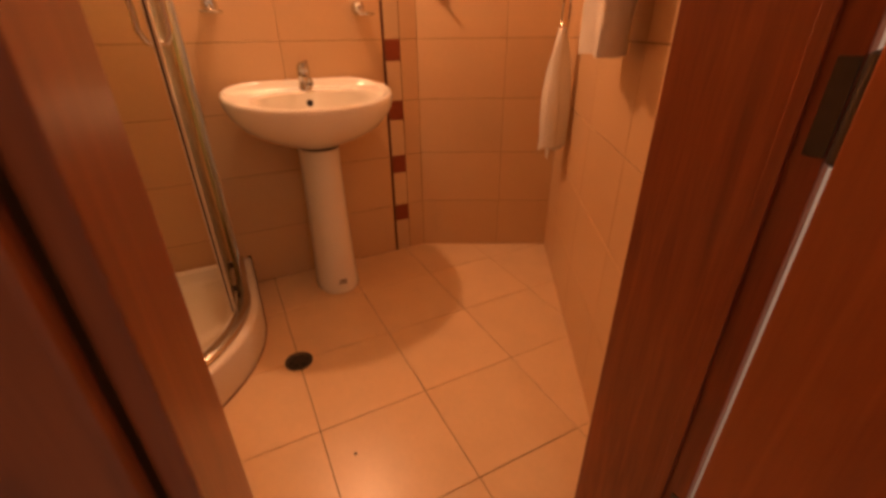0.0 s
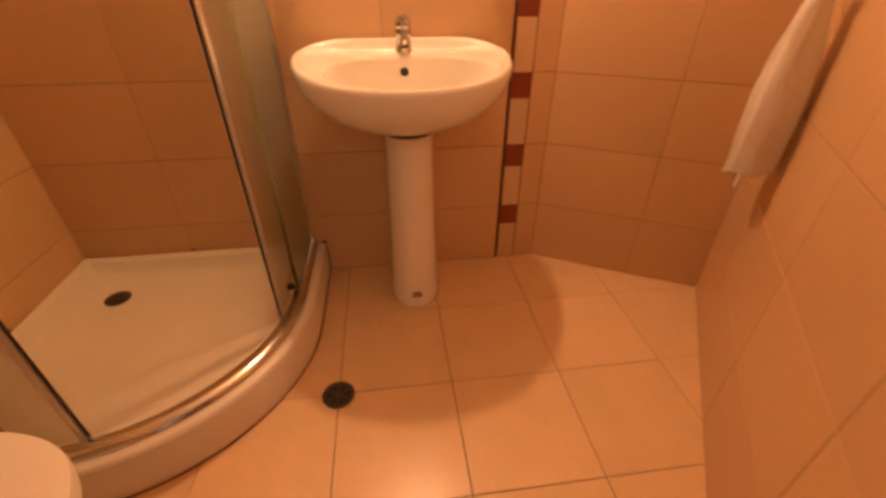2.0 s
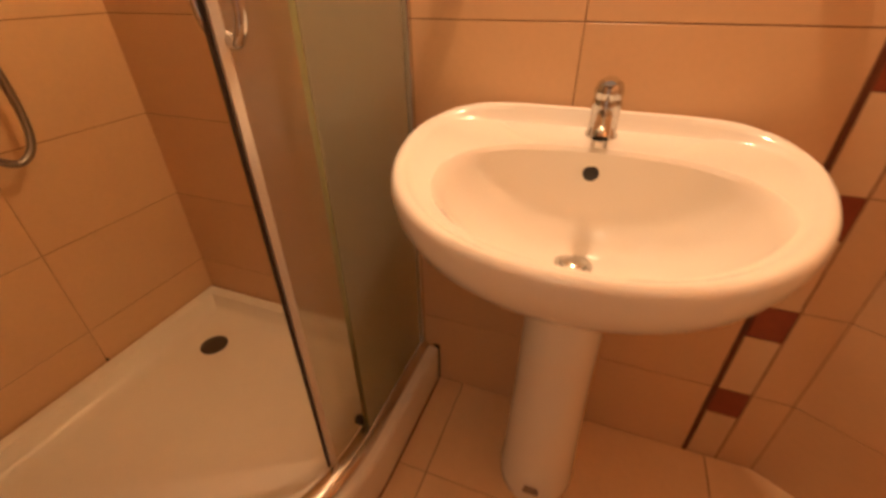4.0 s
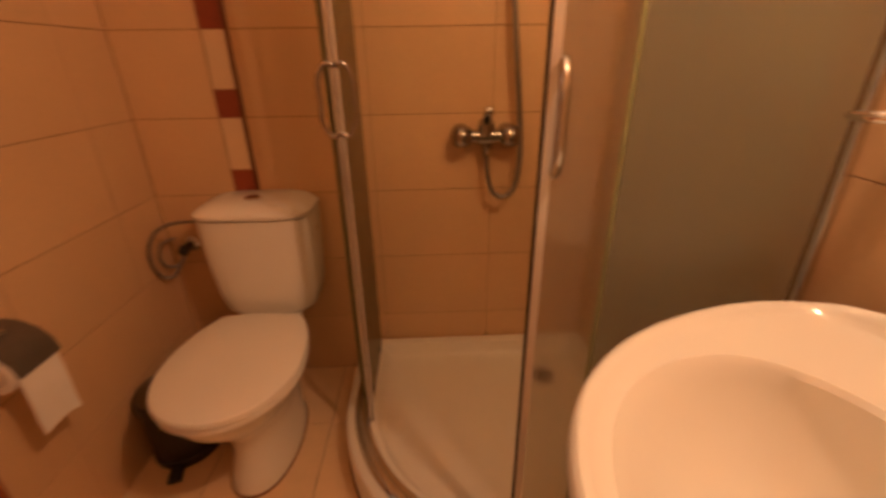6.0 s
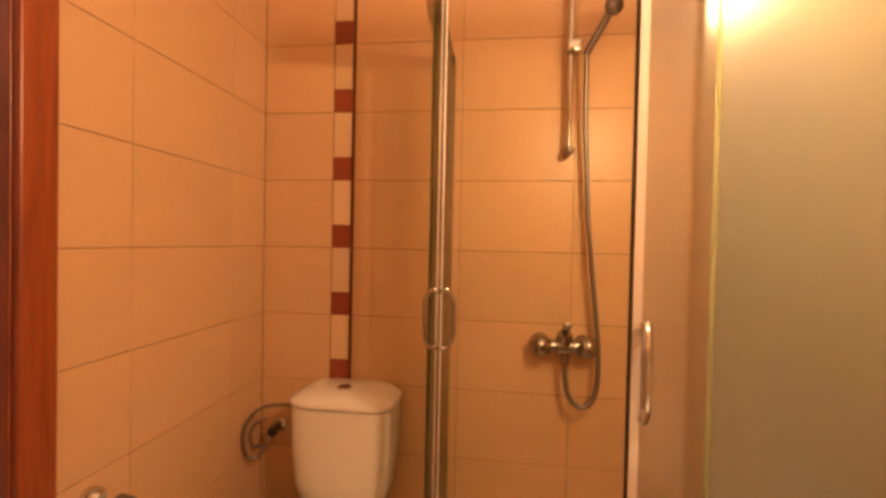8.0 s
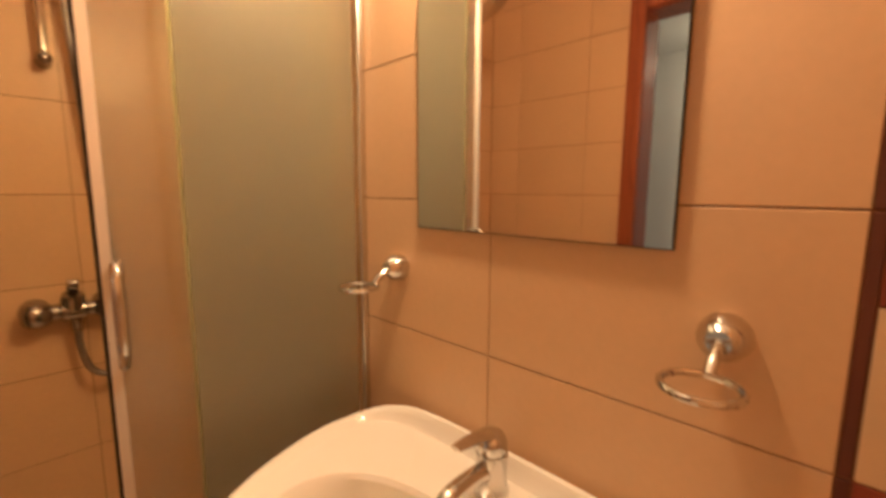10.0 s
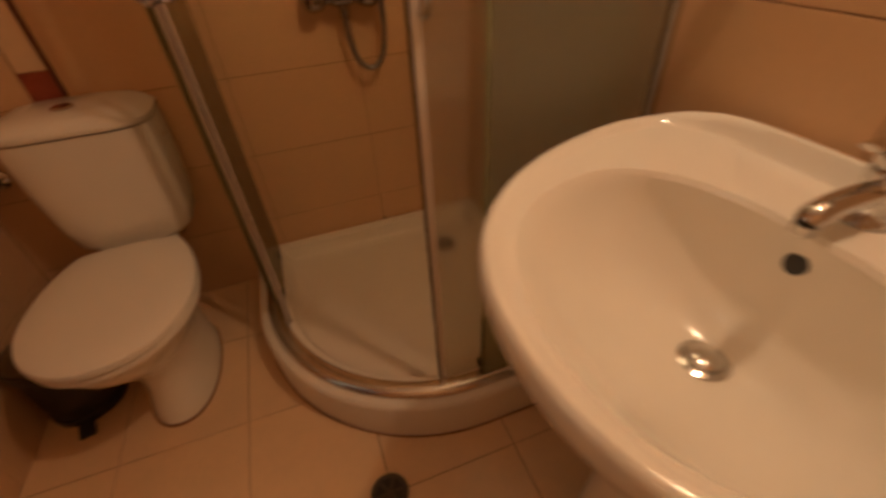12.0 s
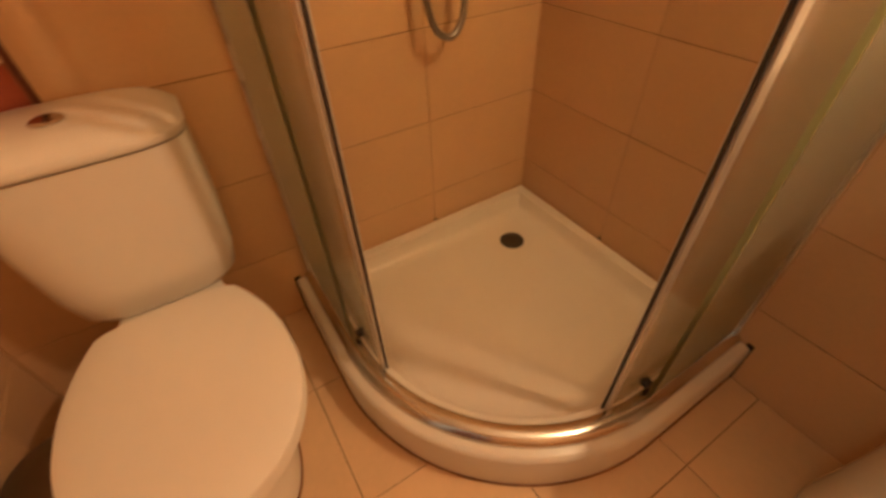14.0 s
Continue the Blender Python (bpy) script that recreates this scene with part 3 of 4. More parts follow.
for y, z, w, h in ((0.012, 0.082, 0.012, 0.007), (-0.010, 0.093, 0.0135, 0.008), (-0.035, 0.098, 0.012, 0.006), (-0.062, 0.101, 0.010, 0.0045), (-0.078, 0.102, 0.008, 0.0035)):
    blade.append([Vector((TX + w * math.cos(2 * math.pi * k / 12), TY + y, TZ + z + h * math.sin(2 * math.pi * k / 12))) for k in range(12)])
part("lever", loft(bmesh.new(), blade), CHROME, tap, smooth=True)

# ---- mirror with its lamp ----
MX0, MX1, MB, MS, MT = 1.013, 1.431, 1.20, 1.56, 1.755


def arch(inset, y, n=20):
    cx, hw = (MX0 + MX1) / 2, (MX1 - MX0) / 2 - inset
    pts = [Vector((cx - hw, y, MB + inset)), Vector((cx + hw, y, MB + inset))]
    for k in range(n + 1):
        a = math.pi * k / n
        pts.append(Vector((cx + hw * math.cos(a), y, MS + (MT - MS - inset) * math.sin(a))))
    return pts


mirror = thing("wall_mirror", "arched frameless wall mirror above the washbasin", "mirror")
part("glass", loft(bmesh.new(), [arch(0.0012, 1.9890), arch(0.0012, 1.9884)]), MIRROR, mirror)
part("backing", loft(bmesh.new(), [arch(0, 1.9962), arch(0, 1.9891)]), BLACK, mirror)
lampt = thing("mirror_lamp", "lit chrome mirror lamp on a curved arm above the mirror", "lamp")
part("wall_plate", turned([(0.03, 0), (0.03, 0.012), (0.022, 0.02)], (LAMP[0], 1.996, LAMP[2] + 0.09), (0, -1, 0)), CHROME, lampt, smooth=True)
part("arm", tube(smooth_path([(LAMP[0], 1.985, LAMP[2] + 0.09), (LAMP[0], 1.955, LAMP[2] + 0.1), (LAMP[0], 1.915, LAMP[2] + 0.095), (LAMP[0], LAMP[1], LAMP[2] + 0.065)], 6), 0.006), CHROME, lampt, smooth=True)
part("socket", turned([(0.013, 0.03), (0.016, 0.02), (0.016, -0.005)], (LAMP[0], LAMP[1], LAMP[2] + 0.042), n=16), CHROME, lampt, smooth=True)
bulb = part("bulb", turned([(0.010, 0.035), (0.016, 0.025), (0.024, 0.008), (0.026, -0.006), (0.020, -0.022), (0.008, -0.030)], LAMP, n=20), BULB, lampt, "glowing warm bulb", smooth=True)
bulb.visible_shadow = False

# ---- accessories on the walls ----
def wall_holder(name, label, category, place, n, ring_r, ring_drop, group=""):
    """A chrome knob on a wall with a ring held out from it."""
    n = Vector((n[0], n[1], 0)).normalized()
    t = thing(name, label, category, group)
    p = Vector(place)
    part("wall_knob", turned([(0.024, 0.0), (0.026, 0.006), (0.024, 0.02), (0.016, 0.032), (0.012, 0.036)], p, n, 20), CHROME, t, smooth=True)
    c = p + n * 0.03
    part("arm", tube(smooth_path([c, c + n * 0.02 + Vector((0, 0, -0.012)), c + n * 0.035 + Vector((0, 0, -ring_drop))], 5), 0.006), CHROME, t, smooth=True)
    m = c + n * (0.035 + ring_r) + Vector((0, 0, -ring_drop))
    side = Vector((-n.y, n.x, 0))
    pts = [m + ring_r * (math.cos(2 * math.pi * k / 28) * n + math.sin(2 * math.pi * k / 28) * side) for k in range(29)]
    part("ring", tube(pts, 0.0038, 8), CHROME, t, smooth=True)
    return t


wall_holder("tumbler_holder", "chrome tumbler ring holder fixed to the tiled wall", "holder", (0.956, 1.9965, 1.12), (0, -1), 0.033, 0.025, "basin wall holders")
wall_holder("soap_holder", "chrome soap ring holder fixed to the tiled wall", "holder", (1.487, 1.9965, 1.115), (0, -1), 0.033, 0.025, "basin wall holders")

RN = Vector((RDIR.y, -RDIR.x))
if RN.dot(Vector((1.1, 1.2)) - B) < 0:
    RN = -RN


def east(along, off, z):
    p = B + RDIR * along + RN * off
    return Vector((p.x, p.y, z))


AN = Vector(((B - A).y, -(B - A).x)).normalized()
if AN.dot(Vector((1.1, 1.2)) - A) < 0:
    AN = -AN
pa = A + (B - A) * 0.16 + AN * 0.004
hook = thing("wall_hook", "small chrome hook on the slanted tiled wall", "hook")
part("rose", turned([(0.022, 0.0), (0.023, 0.005), (0.016, 0.016)], (pa.x, pa.y, 1.165), (AN.x, AN.y, 0), 18), CHROME, hook, smooth=True)
part("peg", tube(smooth_path([(pa.x, pa.y, 1.165), (pa.x + AN.x * 0.035, pa.y + AN.y * 0.035, 1.16), (pa.x + AN.x * 0.05, pa.y + AN.y * 0.05, 1.175)], 5), 0.006), CHROME, hook, smooth=True)

ringt = thing("towel_ring", "chrome towel ring on the tiled wall", "towel ring")
RA = 0.30
part("wall_knob", turned([(0.024, 0.0), (0.026, 0.006), (0.02, 0.02), (0.012, 0.05)], east(RA, 0.004, 1.165), (RN.x, RN.y, 0), 20), CHROME, ringt, smooth=True)
rc, side = east(RA, 0.062, 1.085), Vector((RDIR.x, RDIR.y, 0))
part("ring", tube([rc + 0.08 * (math.cos(2 * math.pi * k / 36) * Vector((0, 0, 1)) + math.sin(2 * math.pi * k / 36) * side) for k in range(37)], 0.0045, 8), CHROME, ringt, smooth=True)


def towel(name, label, along, half_top, half_low, off, top, low, folds, depth, taper=0.55, crease=0.009, step=0.0, swing=0.0):
    """A towel folded over a bar and hanging, with soft folds."""
    bm = bmesh.new()
    rings, n, rows = [], 40, 22
    for j in range(rows + 1):
        f = j / rows
        z = top + (low - top) * f
        hw = half_top + (half_low - half_top) * min(1, f * 1.6)
        ring = []
        for k in range(n):
            a = 2 * math.pi * k / n
            c, d = math.cos(a), math.sin(a)
            u = hw * math.copysign(abs(c) ** 0.6, c)
            w = depth * (taper + (1 - taper) * min(1, f * 1.8)) * math.copysign(abs(d) ** 0.7, d)
            w += crease * math.sin(folds * u / hw * 2.2 + 1.3 + f * 0.7) * min(1, f * 3)
            drop = step * f * (1 if u > 0.1 * hw else 0)
            lump = 0.006 * noise.noise(Vector((u * 14, f * 5, d * 2 + along * 9)))
            p = east(along + u, off + swing * (u + half_top) + w + lump, z + drop + 0.012 * noise.noise(Vector((u * 20, along * 7, 3))) * f)
            ring.append(p)
        rings.append(ring)
    loft(bm, rings)
    if step:
        tip = [[east(along + (0.35 + 0.5 * g2) * half_low * math.cos(a) - 0.01, off + 0.012 + 0.016 * g2 * math.sin(a), low + dz) for a in [2 * math.pi * k / 16 for k in range(16)]] for g2, dz in ((0.5, 0.09), (0.5, 0.02), (0.42, -0.012), (0.12, -0.034))]
        loft(bm, tip)
    t = tagged(part(name, bm, TOWEL, None, smooth=True), label, "towel", "hanging towels")
    return t


towel("hand_towel", "white terry hand towel hanging through the towel ring", RA + 0.02, 0.030, 0.060, 0.07, 1.035, 0.585, 3.2, 0.036, 0.35, 0.019, 0.022)
shelf = thing("towel_rail", "chrome towel rail on the tiled wall", "towel rail")
S0, S1 = 0.72, 1.14
for al in (S0, S1):
    part("bracket", tube(smooth_path([east(al, 0.004, 1.33), east(al, 0.04, 1.33), east(al, 0.075, 1.33)], 4), 0.008), CHROME, shelf, smooth=True)
    part("wall_rose", turned([(0.024, 0), (0.025, 0.005), (0.014, 0.018)], east(al, 0.004, 1.33), (RN.x, RN.y, 0), 18), CHROME, shelf, smooth=True)
part("bar", tube([east(S0 - 0.03, 0.075, 1.33), east(S1 + 0.03, 0.075, 1.33)], 0.008, 12), CHROME, shelf, smooth=True)
towel("bath_towel", "white terry bath towel hanging folded over the towel rail", 0.98, 0.115, 0.12, 0.075, 1.345, 0.975, 2.4, 0.036, 0.6, 0.013, 0.0, 0.06)

# ---- toilet ----
TYC = 0.848
toilet = thing("toilet", "white porcelain close-coupled toilet with the lid closed", "toilet")


def seat_ring(s, z, n=56):
    pts = []
    for k in range(n):
        a = 2 * math.pi * k / n
        c, d = math.cos(a), math.sin(a)
        if c > 0:
            x, y = 0.47 + 0.222 * c, 0.19 * math.copysign(abs(d) ** 0.95, d)
        else:
            f = abs(c) ** 0.8
            x = 0.47 - 0.245 * f
            y = (0.19 - 0.072 * f ** 2.2) * (1 if d >= 0 else -1) if abs(d) > 1e-6 else 0.0
            if abs(c) > 0.93:
                y *= abs(d) / math.sqrt(1 - 0.93 ** 2)
        pts.append(Vector((0.455 + (x - 0.455) * s, TYC + y * s, z)))
    return pts


part("lid", loft(bmesh.new(), [seat_ring(0.965, 0.397), seat_ring(1.0, 0.401), seat_ring(1.0, 0.408), seat_ring(0.985, 0.415), seat_ring(0.93, 0.419), seat_ring(0.6, 0.421)]), SEAT_PLASTIC, toilet, "white plastic lid", smooth=True)
part("seat", loft(bmesh.new(), [seat_ring(0.95, 0.376), seat_ring(0.985, 0.379), seat_ring(0.99, 0.388), seat_ring(0.975, 0.395)]), SEAT_PLASTIC, toilet, "white plastic seat", smooth=True)


def bowl_out(fx, bx, hw, z, n=40):
    """The pan's outline, narrowing behind the seat."""
    pts = []
    for k in range(n):
        a = 2 * math.pi * k / n
        c, d = math.cos(a), math.sin(a)
        mid = (fx + bx) / 2
        x = mid + (fx - bx) / 2 * math.copysign(abs(c) ** 0.9, c)
        w = hw * (1 - 0.36 * min(1, max(0, (0.40 - x) / 0.22)) * min(1, max(0, (z - 0.15) / 0.1)))
        pts.append(Vector((x, TYC + w * math.copysign(abs(d) ** (0.9 if c > 0 else 0.7), d), z)))
    return pts


part("pan", loft(bmesh.new(), [bowl_out(0.565, 0.17, 0.098, 0.0), bowl_out(0.57, 0.165, 0.1, 0.012), bowl_out(0.555, 0.17, 0.092, 0.05), bowl_out(0.53, 0.16, 0.082, 0.12), bowl_out(0.54, 0.13, 0.088, 0.19), bowl_out(0.60, 0.08, 0.125, 0.26),
     bowl_out(0.655, 0.04, 0.16, 0.32), bowl_out(0.675, 0.02, 0.175, 0.355), bowl_out(0.678, 0.016, 0.177, 0.372), bowl_out(0.665, 0.02, 0.17, 0.376)]), PORCELAIN, toilet, smooth=True)

part("floor_joint", loft(bmesh.new(), [bowl_out(0.573, 0.162, 0.103, 0.0004), bowl_out(0.571, 0.164, 0.101, 0.003)]), DARK_JOINT, toilet, "thin brown floor joint")


def tank_ring(x1, hw, z, n=48):
    pts = []
    for k in range(n):
        a = 2 * math.pi * k / n
        c, d = math.cos(a), math.sin(a)
        x = x1 / 2 + 0.004 + (x1 / 2 - 0.004) * math.copysign(abs(c) ** (0.45 if c > 0 else 0.2), c)
        pts.append(Vector((x + (0.012 * (1 - (d * 1.0) ** 2) if c > 0 else 0), TYC - 0.004 + hw * math.copysign(abs(d) ** 0.42, d), z)))
    return pts


part("tank", loft(bmesh.new(), [tank_ring(0.160, 0.116, 0.377), tank_ring(0.172, 0.135, 0.383), tank_ring(0.178, 0.154, 0.40), tank_ring(0.182, 0.168, 0.46), tank_ring(0.187, 0.178, 0.58), tank_ring(0.19, 0.180, 0.70), tank_ring(0.19, 0.180, 0.719)]), PORCELAIN, toilet, smooth=True)
part("tank_lid", loft(bmesh.new(), [tank_ring(0.188, 0.174, 0.723), tank_ring(0.196, 0.181, 0.7245), tank_ring(0.199, 0.183, 0.729), tank_ring(0.199, 0.183, 0.738), tank_ring(0.19, 0.165, 0.752), tank_ring(0.165, 0.14, 0.762), tank_ring(0.13, 0.10, 0.766)]), PORCELAIN, toilet, smooth=True)
bt = turned([(0.026, 0.0), (0.026, 0.004), (0.022, 0.007), (0.018, 0.0075)], (0.105, TYC - 0.012, 0.7645))
part("flush_button", bt, CHROME, toilet, "chrome two-part flush button", smooth=True)
part("button_split", boxed((0.085, TYC - 0.013, 0.7722), (0.125, TYC - 0.011, 0.7728)), BLACK, toilet)
for s in (-1, 1):
    part("lid_hinge", turned([(0.012, -0.02), (0.012, 0.02)], (0.225, TYC + s * 0.075, 0.392), (0, 1, 0), 14), SEAT_PLASTIC, toilet, smooth=True)
part("side_cap", turned([(0.011, 0), (0.011, 0.006), (0.006, 0.008)], (0.1, TYC + 0.168, 0.66), (0, 1, 0), 14), CHROME, toilet, "small chrome side cap", smooth=True)

valve = thing("water_valve", "chrome angle valve with looped flexible supply hose", "valve")
VY, VZ = 0.55, 0.575
part("rosette", turned([(0.026, 0), (0.027, 0.004), (0.014, 0.012)], (0.004, VY, VZ), (1, 0, 0), 18), CHROME, valve, smooth=True)
part("valve_body", turned([(0.012, 0), (0.012, 0.03), (0.015, 0.032), (0.015, 0.045)], (0.01, VY, VZ), (1, 0, 0), 14), DRAIN_DARK, valve, smooth=True)
part("valve_knob", turned([(0.012, 0), (0.017, 0.004), (0.017, 0.02), (0.01, 0.023)], (0.055, VY, VZ), (1, 0.25, 0), 14), BLACK, valve, "dark valve knob", smooth=True)
part("supply_hose", tube(smooth_path([(0.045, VY, VZ), (0.075, VY - 0.004, VZ - 0.03), (0.105, VY - 0.03, VZ - 0.075), (0.125, VY - 0.055, VZ - 0.07), (0.14, VY - 0.066, VZ - 0.02), (0.145, VY - 0.055, VZ + 0.045), (0.14, VY - 0.02, VZ + 0.100), (0.125, VY + 0.04, VZ + 0.122), (0.115, VY + 0.14, VZ + 0.122)], 7), 0.006, 8), HOSE, valve, "grey braided hose", smooth=True)
part("hose_coil", tube(smooth_path([(0.03, VY - 0.005, VZ - 0.012), (0.055, VY - 0.028, VZ - 0.055), (0.085, VY - 0.056, VZ - 0.05), (0.095, VY - 0.066, VZ - 0.012), (0.085, VY - 0.055, VZ + 0.03), (0.06, VY - 0.02, VZ + 0.045)], 7), 0.005, 8), HOSE, valve, "grey braided hose", smooth=True)

# ---- waste bin ----
BX, BY, BR = 0.365, 0.577, 0.1
wbin = thing("pedal_bin", "small black pedal bin with a steel lid beside the toilet", "waste bin")
part("bucket", turned([(BR - 0.012, 0.001), (BR - 0.006, 0.012), (BR - 0.004, 0.03), (BR - 0.004, 0.205), (BR - 0.008, 0.21)], (BX, BY, 0), n=32), BLACK, wbin, "black bucket", smooth=True)
part("base_ring", turned([(BR - 0.004, 0.001), (BR, 0.004), (BR, 0.028), (BR - 0.004, 0.031)], (BX, BY, 0), n=32), BLACK, wbin, smooth=True)
part("rim", turned([(BR - 0.003, 0.2), (BR + 0.002, 0.205), (BR + 0.002, 0.238), (BR - 0.004, 0.242)], (BX, BY, 0), n=32), BLACK, wbin, "black plastic rim", smooth=True)
part("lid", turned([(BR - 0.004, 0.243), (BR - 0.006, 0.25), (BR - 0.03, 0.262), (BR - 0.06, 0.268), (0.008, 0.27)], (BX, BY, 0), n=32), BIN_LID, wbin, "domed steel lid", smooth=True)
part("pedal", boxed((-0.022, -0.02, 0.004), (0.045, 0.02, 0.015), 0.005, pose(BX + BR + 0.005, BY + 0.015, 0.004, 0, 8, 15)), BLACK, wbin, "black foot pedal")

# ---- paper holder ----
holder = thing("paper_holder", "chrome toilet paper holder with a hinged cover", "paper holder")
HX, HZ = 0.70, 0.68
part("wall_knob", turned([(0.024, 0.0), (0.026, 0.006), (0.024, 0.02), (0.014, 0.032)], (HX - 0.002, SOUTH + 0.004, HZ + 0.024), (0, 1, 0), 20), CHROME, holder, smooth=True)
part("arm", tube(smooth_path([(HX - 0.002, SOUTH + 0.03, HZ + 0.024), (HX - 0.01, SOUTH + 0.05, HZ - 0.005), (HX - 0.03, SOUTH + 0.055, HZ - 0.012)], 5), 0.007), CHROME, holder, smooth=True)
cover = bmesh.new()
cprof = [(0.012, 0.0), (0.045, -0.006), (0.078, -0.024), (0.098, -0.052), (0.104, -0.082)]
ra = [[Vector((x, SOUTH + y, HZ - 0.008 + z)) for y, z in cprof] + [Vector((x, SOUTH + y - 0.003, HZ - 0.0105 + z)) for y, z in reversed(cprof)] for x in (HX - 0.078, HX - 0.045, HX - 0.01, HX + 0.024)]
loft(cover, ra)
part("cover", cover, DARK_STEEL, holder, "curved chrome cover flap", smooth=True)
part("roll_bar", tube([(HX - 0.075, SOUTH + 0.056, HZ - 0.075), (HX + 0.038, SOUTH + 0.056, HZ - 0.075)], 0.006), CHROME, holder, smooth=True)
roll = thing("toilet_roll", "white toilet paper roll with a loose hanging end", "toilet paper")
part("paper", turned([(0.02, 0.0), (0.038, 0.0), (0.039, 0.003), (0.039, 0.095), (0.038, 0.098), (0.02, 0.098)], (HX - 0.07, SOUTH + 0.056, HZ - 0.085), (1, 0, 0), 30), PAPER, roll, smooth=True)
part("core", turned([(0.0195, -0.0005), (0.0195, 0.0985), (0.017, 0.0985), (0.017, -0.0005)], (HX - 0.07, SOUTH + 0.056, HZ - 0.085), (1, 0, 0), 20), CARD, roll, "grey cardboard core")
sheet = bmesh.new()
prof = [(0.0985, -0.088), (0.1005, -0.12), (0.1, -0.16), (0.097, -0.20), (0.0985, -0.235)]
loft(sheet, [[Vector((x, SOUTH + y + 0.002 * math.sin(x * 90), HZ + z - (0.012 if i == 0 else 0) * (j / 4))) for j, (y, z) in enumerate(prof)]
             + [Vector((x, SOUTH + y + 0.0012 + 0.002 * math.sin(x * 90), HZ + z - (0.012 if i == 0 else 0) * ((4 - j) / 4))) for j, (y, z) in enumerate(reversed(prof))]
             for i, x in enumerate((HX - 0.07, HX - 0.038, HX - 0.005, HX + 0.027))])
part("loose_end", sheet, PAPER, roll, smooth=True)

# ---- floor drain ----
fd = thing("floor_drain", "round dark metal floor drain set in the tiles", "drain", place=(0.967, 1.36, 0.0))
part("ring", turned([(0.046, 0.0005), (0.047, 0.005), (0.04, 0.0062), (0.036, 0.004), (0.036, 0.001)], n=28), DRAIN_DARK, fd, smooth=True)
part("plate", turned([(0.0355, 0.0008), (0.0355, 0.0035), (0.01, 0.0038)], n=28), BLACK, fd)
for k in range(3):
    part("slot_bar", boxed((-0.033, -0.004, 0.0036), (0.033, 0.004, 0.0056), 0.001, pose(0, 0, 0, 0, 0, 30 + 60 * k)), DRAIN_DARK, fd)

tagged(part("dirt_speck", turned([(0.004, 0.0), (0.0045, 0.0012), (0.002, 0.0025)], (1.038, 0.912, 0.0003), n=8), RUBBER), "tiny dark speck of dirt on the floor tile", "dirt")

# ---- tiles ----
MESHES = {}


def tile_mesh(w, h, mat, depth=0.0025, bevel=0.0008):
    key = (round(w, 4), round(h, 4), mat.name)
    if key not in MESHES:
        bm = bmesh.new()
        loft(bm, [[Vector((x, 0, z)) for x, z in ((0, 0), (w, 0), (w, h), (0, h))], [Vector((x, depth - bevel, z)) for x, z in ((0, 0), (w, 0), (w, h), (0, h))],
                  [Vector((x, depth, z)) for x, z in ((bevel, bevel), (w - bevel, bevel), (w - bevel, h - bevel), (bevel, h - bevel))]], start=False)
        MESHES[key] = finish("tile", bm, mat)
    return MESHES[key]


def lay(parent, start, way, normal, pieces, z0=0.0, z1=CEIL, skip=None, red_low=True):
    """Rows of tiles, 0.25 m high, on a wall: pieces are (from, to, kind) along the way from the start."""
    way, normal = Vector((*way, 0)).normalized(), Vector((*normal, 0)).normalized()
    flip = way.cross(normal).z < 0
    x_axis = -way if flip else way
    m0 = Matrix((x_axis, normal, Vector((0, 0, 1)))).transposed().to_4x4()
    J, JZ = 0.0008, 0.0011
    row = 0
    while row * 0.25 < z1 - 0.02:
        a, b = max(row * 0.25, z0), min(row * 0.25 + 0.25, z1)
        row += 1
        if b <= a + 0.01:
            continue
        for u0, u1, kind in pieces:
            if skip and skip((u0 + u1) / 2, (a + b) / 2):
                continue
            bits = [(a, b, TILE, "tile")]
            if kind == "strip":
                cut = min(b, a + 0.084) if red_low else max(a, b - 0.084)
                bits = [(a, cut, STRIP_RED, "red_tile"), (cut, b, STRIP_LIGHT, "cream_tile")] if red_low else [(a, cut, STRIP_LIGHT, "cream_tile"), (cut, b, STRIP_RED, "red_tile")]
            elif kind == "line":
                bits = [(a, b, STRIP_LINE, "border_tile")]
            for p, q, mat, name in bits:
                if q - p < 0.01:
                    continue
                ob = new(name, tile_mesh(u1 - u0 - 2 * J, q - p - 2 * JZ, mat))
                o = Vector((*start, 0)) + way * ((u1 - J) if flip else (u0 + J)) + Vector((0, 0, p + JZ))
                ob.matrix_world = Matrix.Translation(o) @ m0
                ob.parent = parent


P = "plain"
lay(wall_west, (0, SOUTH), (0, 1), (1, 0), [(0, 0.2698, P), (0.272, 0.340, "strip"), (0.341, 0.353, "line"), (0.353, 0.747, P), (0.747, 1.14, P), (1.14, 1.53, P)])
lay(wall_north, (0, NORTH), (1, 0), (0, -1), [(0.0, 0.391, P), (0.391, 0.784, P), (0.784, 1.17, P), (1.17, 1.583, P), (1.583, 1.595, "line"), (1.595, 1.662, "strip"), (1.6642, 1.745, P)], red_low=False)
lay(wall_slant, A, B - A, AN, [(0, 0.393, P), (0.393, 0.654, P)])
lay(wall_east, B, RDIR, RN, [(0, 0.26, P), (0.26, 0.653, P), (0.653, 1.046, P), (1.046, 1.43, P)])
lay(wall_south, (0, SOUTH), (1, 0), (0, 1), [(0, 0.195, P), (0.195, 0.589, P), (0.589, 0.776, P)])
lay(wall_south, (0, SOUTH), (1, 0), (0, 1), [(0.776, 1.17, P), (1.17, 1.53, P)], z0=DOOR_H + 0.076)

for wall, (x, y), deep in ((wall_west, (0.0, SOUTH), 0.0055), (wall_west, (0.0, NORTH), 0.0030), (wall_slant, (A.x, A.y), 0.0030), (wall_slant, (B.x, B.y), 0.0030)):
    part("corner_joint", turned([(deep, 0.001), (deep, CEIL - 0.001)], (x, y, 0), n=8), GROUT, wall)

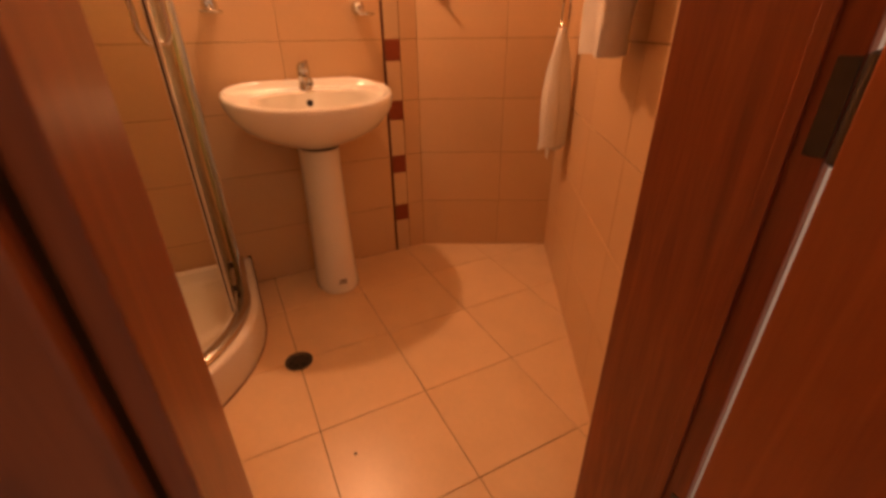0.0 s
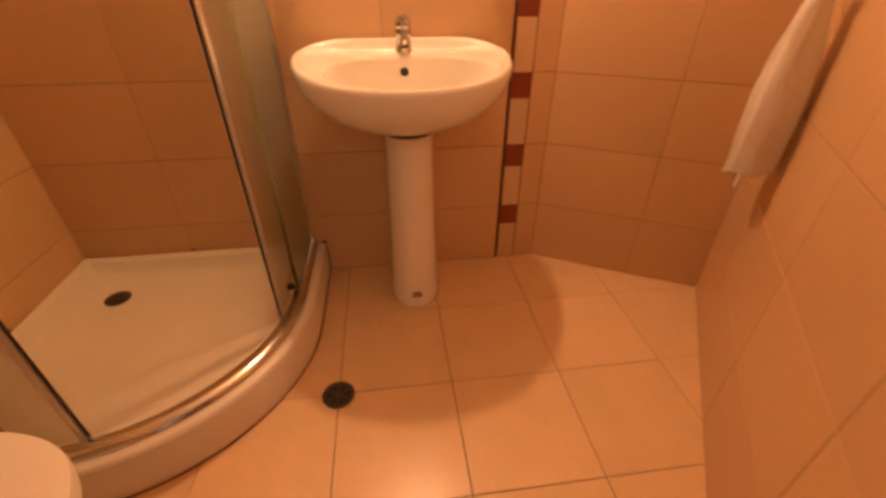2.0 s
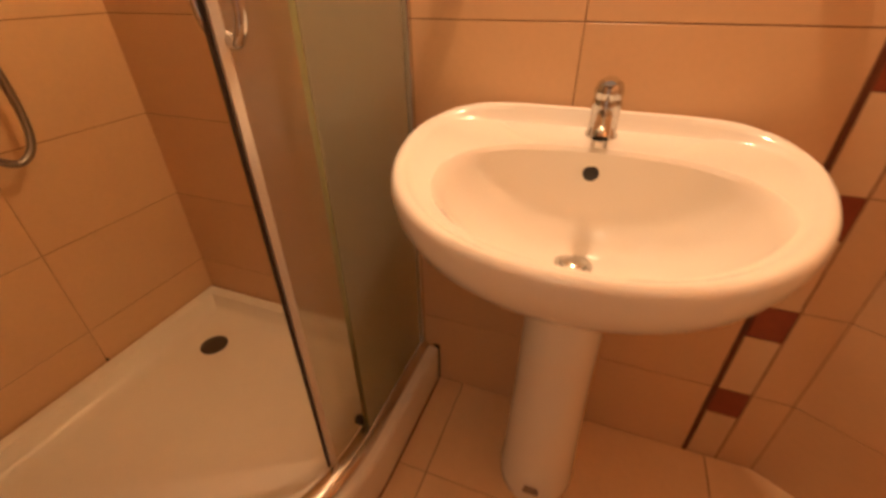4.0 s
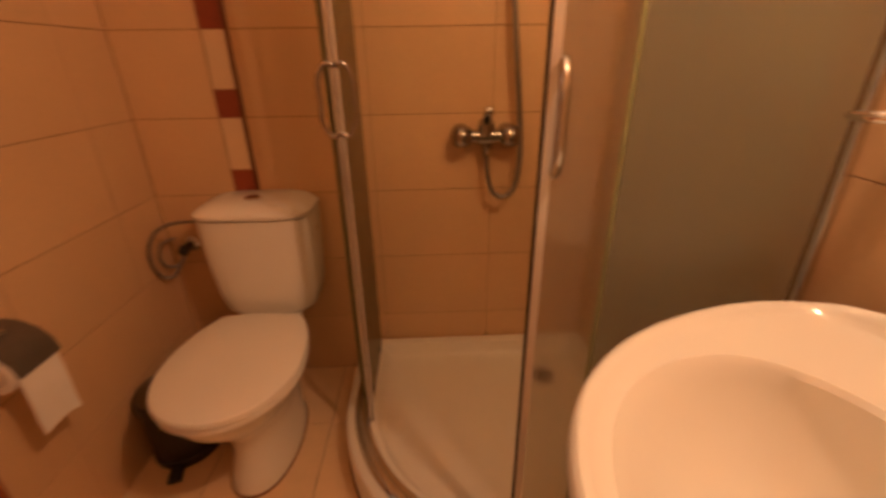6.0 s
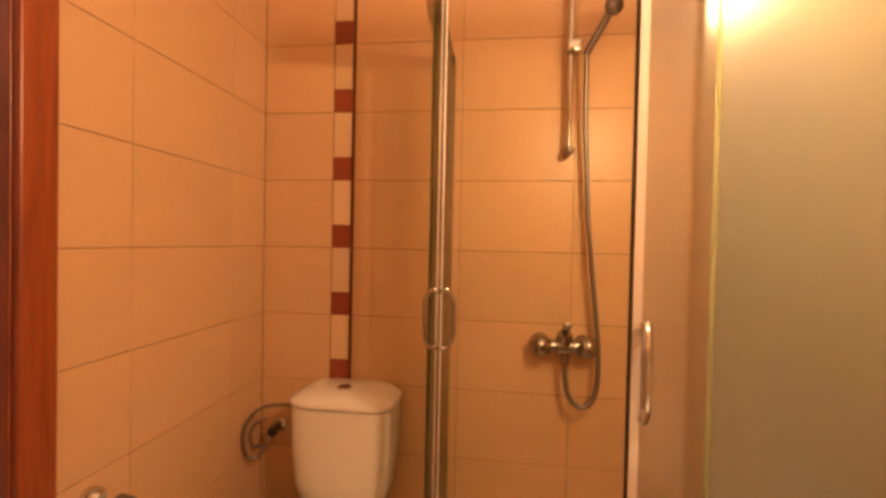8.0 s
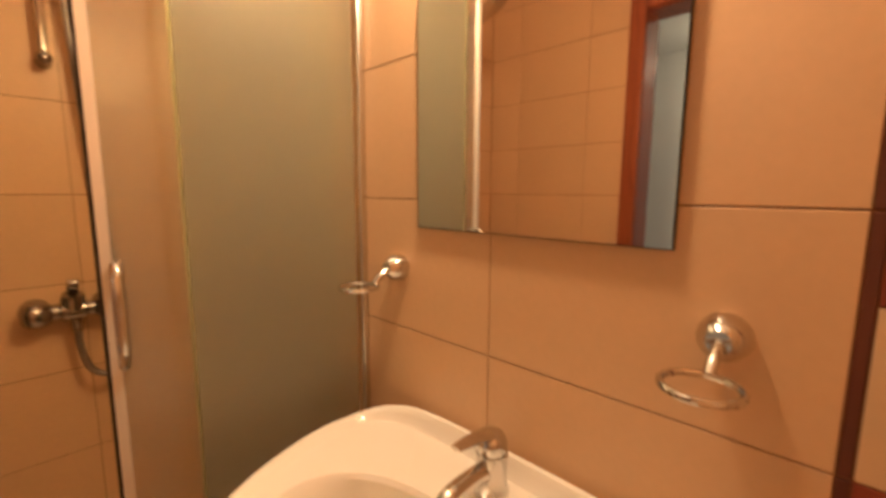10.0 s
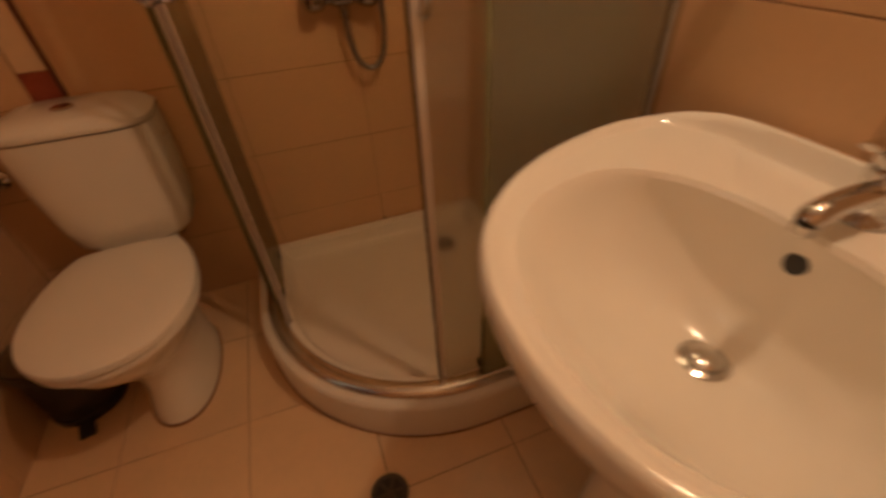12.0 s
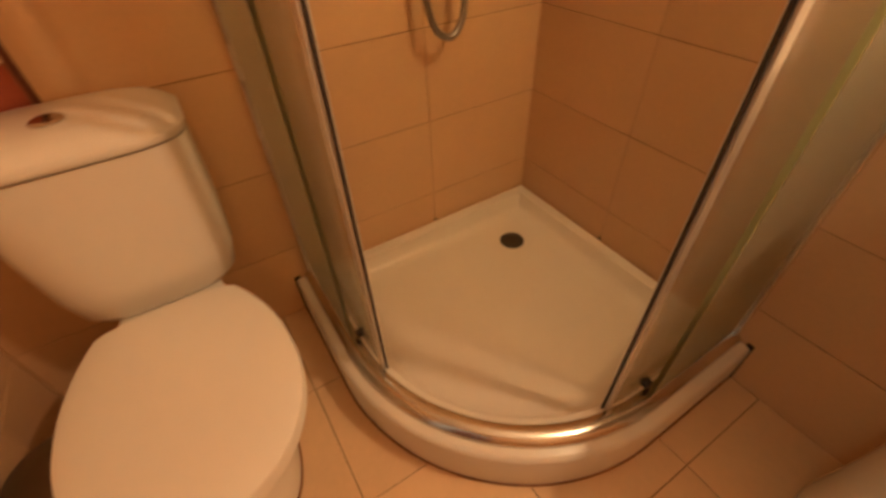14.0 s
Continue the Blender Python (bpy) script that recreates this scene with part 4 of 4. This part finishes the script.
PX, PY, PITCH = 0.634, 0.697, 0.3345
inside = [(-0.01, HALL + 0.032), (1.49, HALL + 0.032), (1.49, 0.47), (1.56, 0.47), (B.x, B.y), (A.x, A.y), (-0.01, NORTH)]


def clip(poly, planes):
    for (px, py), (nx, ny) in planes:
        out = []
        for i in range(len(poly)):
            a, b = poly[i], poly[(i + 1) % len(poly)]
            da, db = (a[0] - px) * nx + (a[1] - py) * ny, (b[0] - px) * nx + (b[1] - py) * ny
            if da >= 0:
                out.append(a)
            if (da >= 0) != (db >= 0):
                t = da / (da - db)
                out.append((a[0] + (b[0] - a[0]) * t, a[1] + (b[1] - a[1]) * t))
        poly = out
        if len(poly) < 3:
            return []
    return poly


east_face, slant_face = ((B.x, B.y), (RN.x, RN.y)), ((A.x, A.y), (AN.x, AN.y))
for i in range(-2, 6):
    for j in range(-2, 5):
        x0, y0, x1, y1 = PX + PITCH * i + 0.0012, PY + PITCH * j + 0.0012, PX + PITCH * (i + 1) - 0.0012, PY + PITCH * (j + 1) - 0.0012
        y1 = min(y1, NORTH - 0.001)
        x0, y0 = max(x0, 0.001), max(y0, HALL + 0.031)
        if x1 - x0 < 0.02 or y1 - y0 < 0.02:
            continue
        poly = clip([(x0, y0), (x1, y0), (x1, y1), (x0, y1)], [east_face, slant_face])
        if y1 < SOUTH + 0.02:
            poly = clip(poly, [((DOOR_L, 0), (1, 0)), ((DOOR_R, 0), (-1, 0))]) if poly else []
        elif y0 < SOUTH and poly:
            if x1 < DOOR_L or x0 > DOOR_R:
                poly = clip(poly, [((0, SOUTH), (0, 1))])
        if len(poly) < 3:
            continue
        cx, cy = sum(p[0] for p in poly) / len(poly), sum(p[1] for p in poly) / len(poly)
        bm = bmesh.new()

        def ring(inset, z):
            return [Vector((x - cx - math.copysign(min(inset, abs(x - cx) / 2), x - cx), y - cy - math.copysign(min(inset, abs(y - cy) / 2), y - cy), z)) for x, y in poly]
        loft(bm, [ring(0, -0.003), ring(0, -0.0006), ring(0.0012, 0.0)], start=False)
        ob = part("floor_tile", bm, FLOOR_TILE, floor)
        ob.location = (cx, cy, 0.0003 * math.sin(i * 3.1 + j * 1.7))
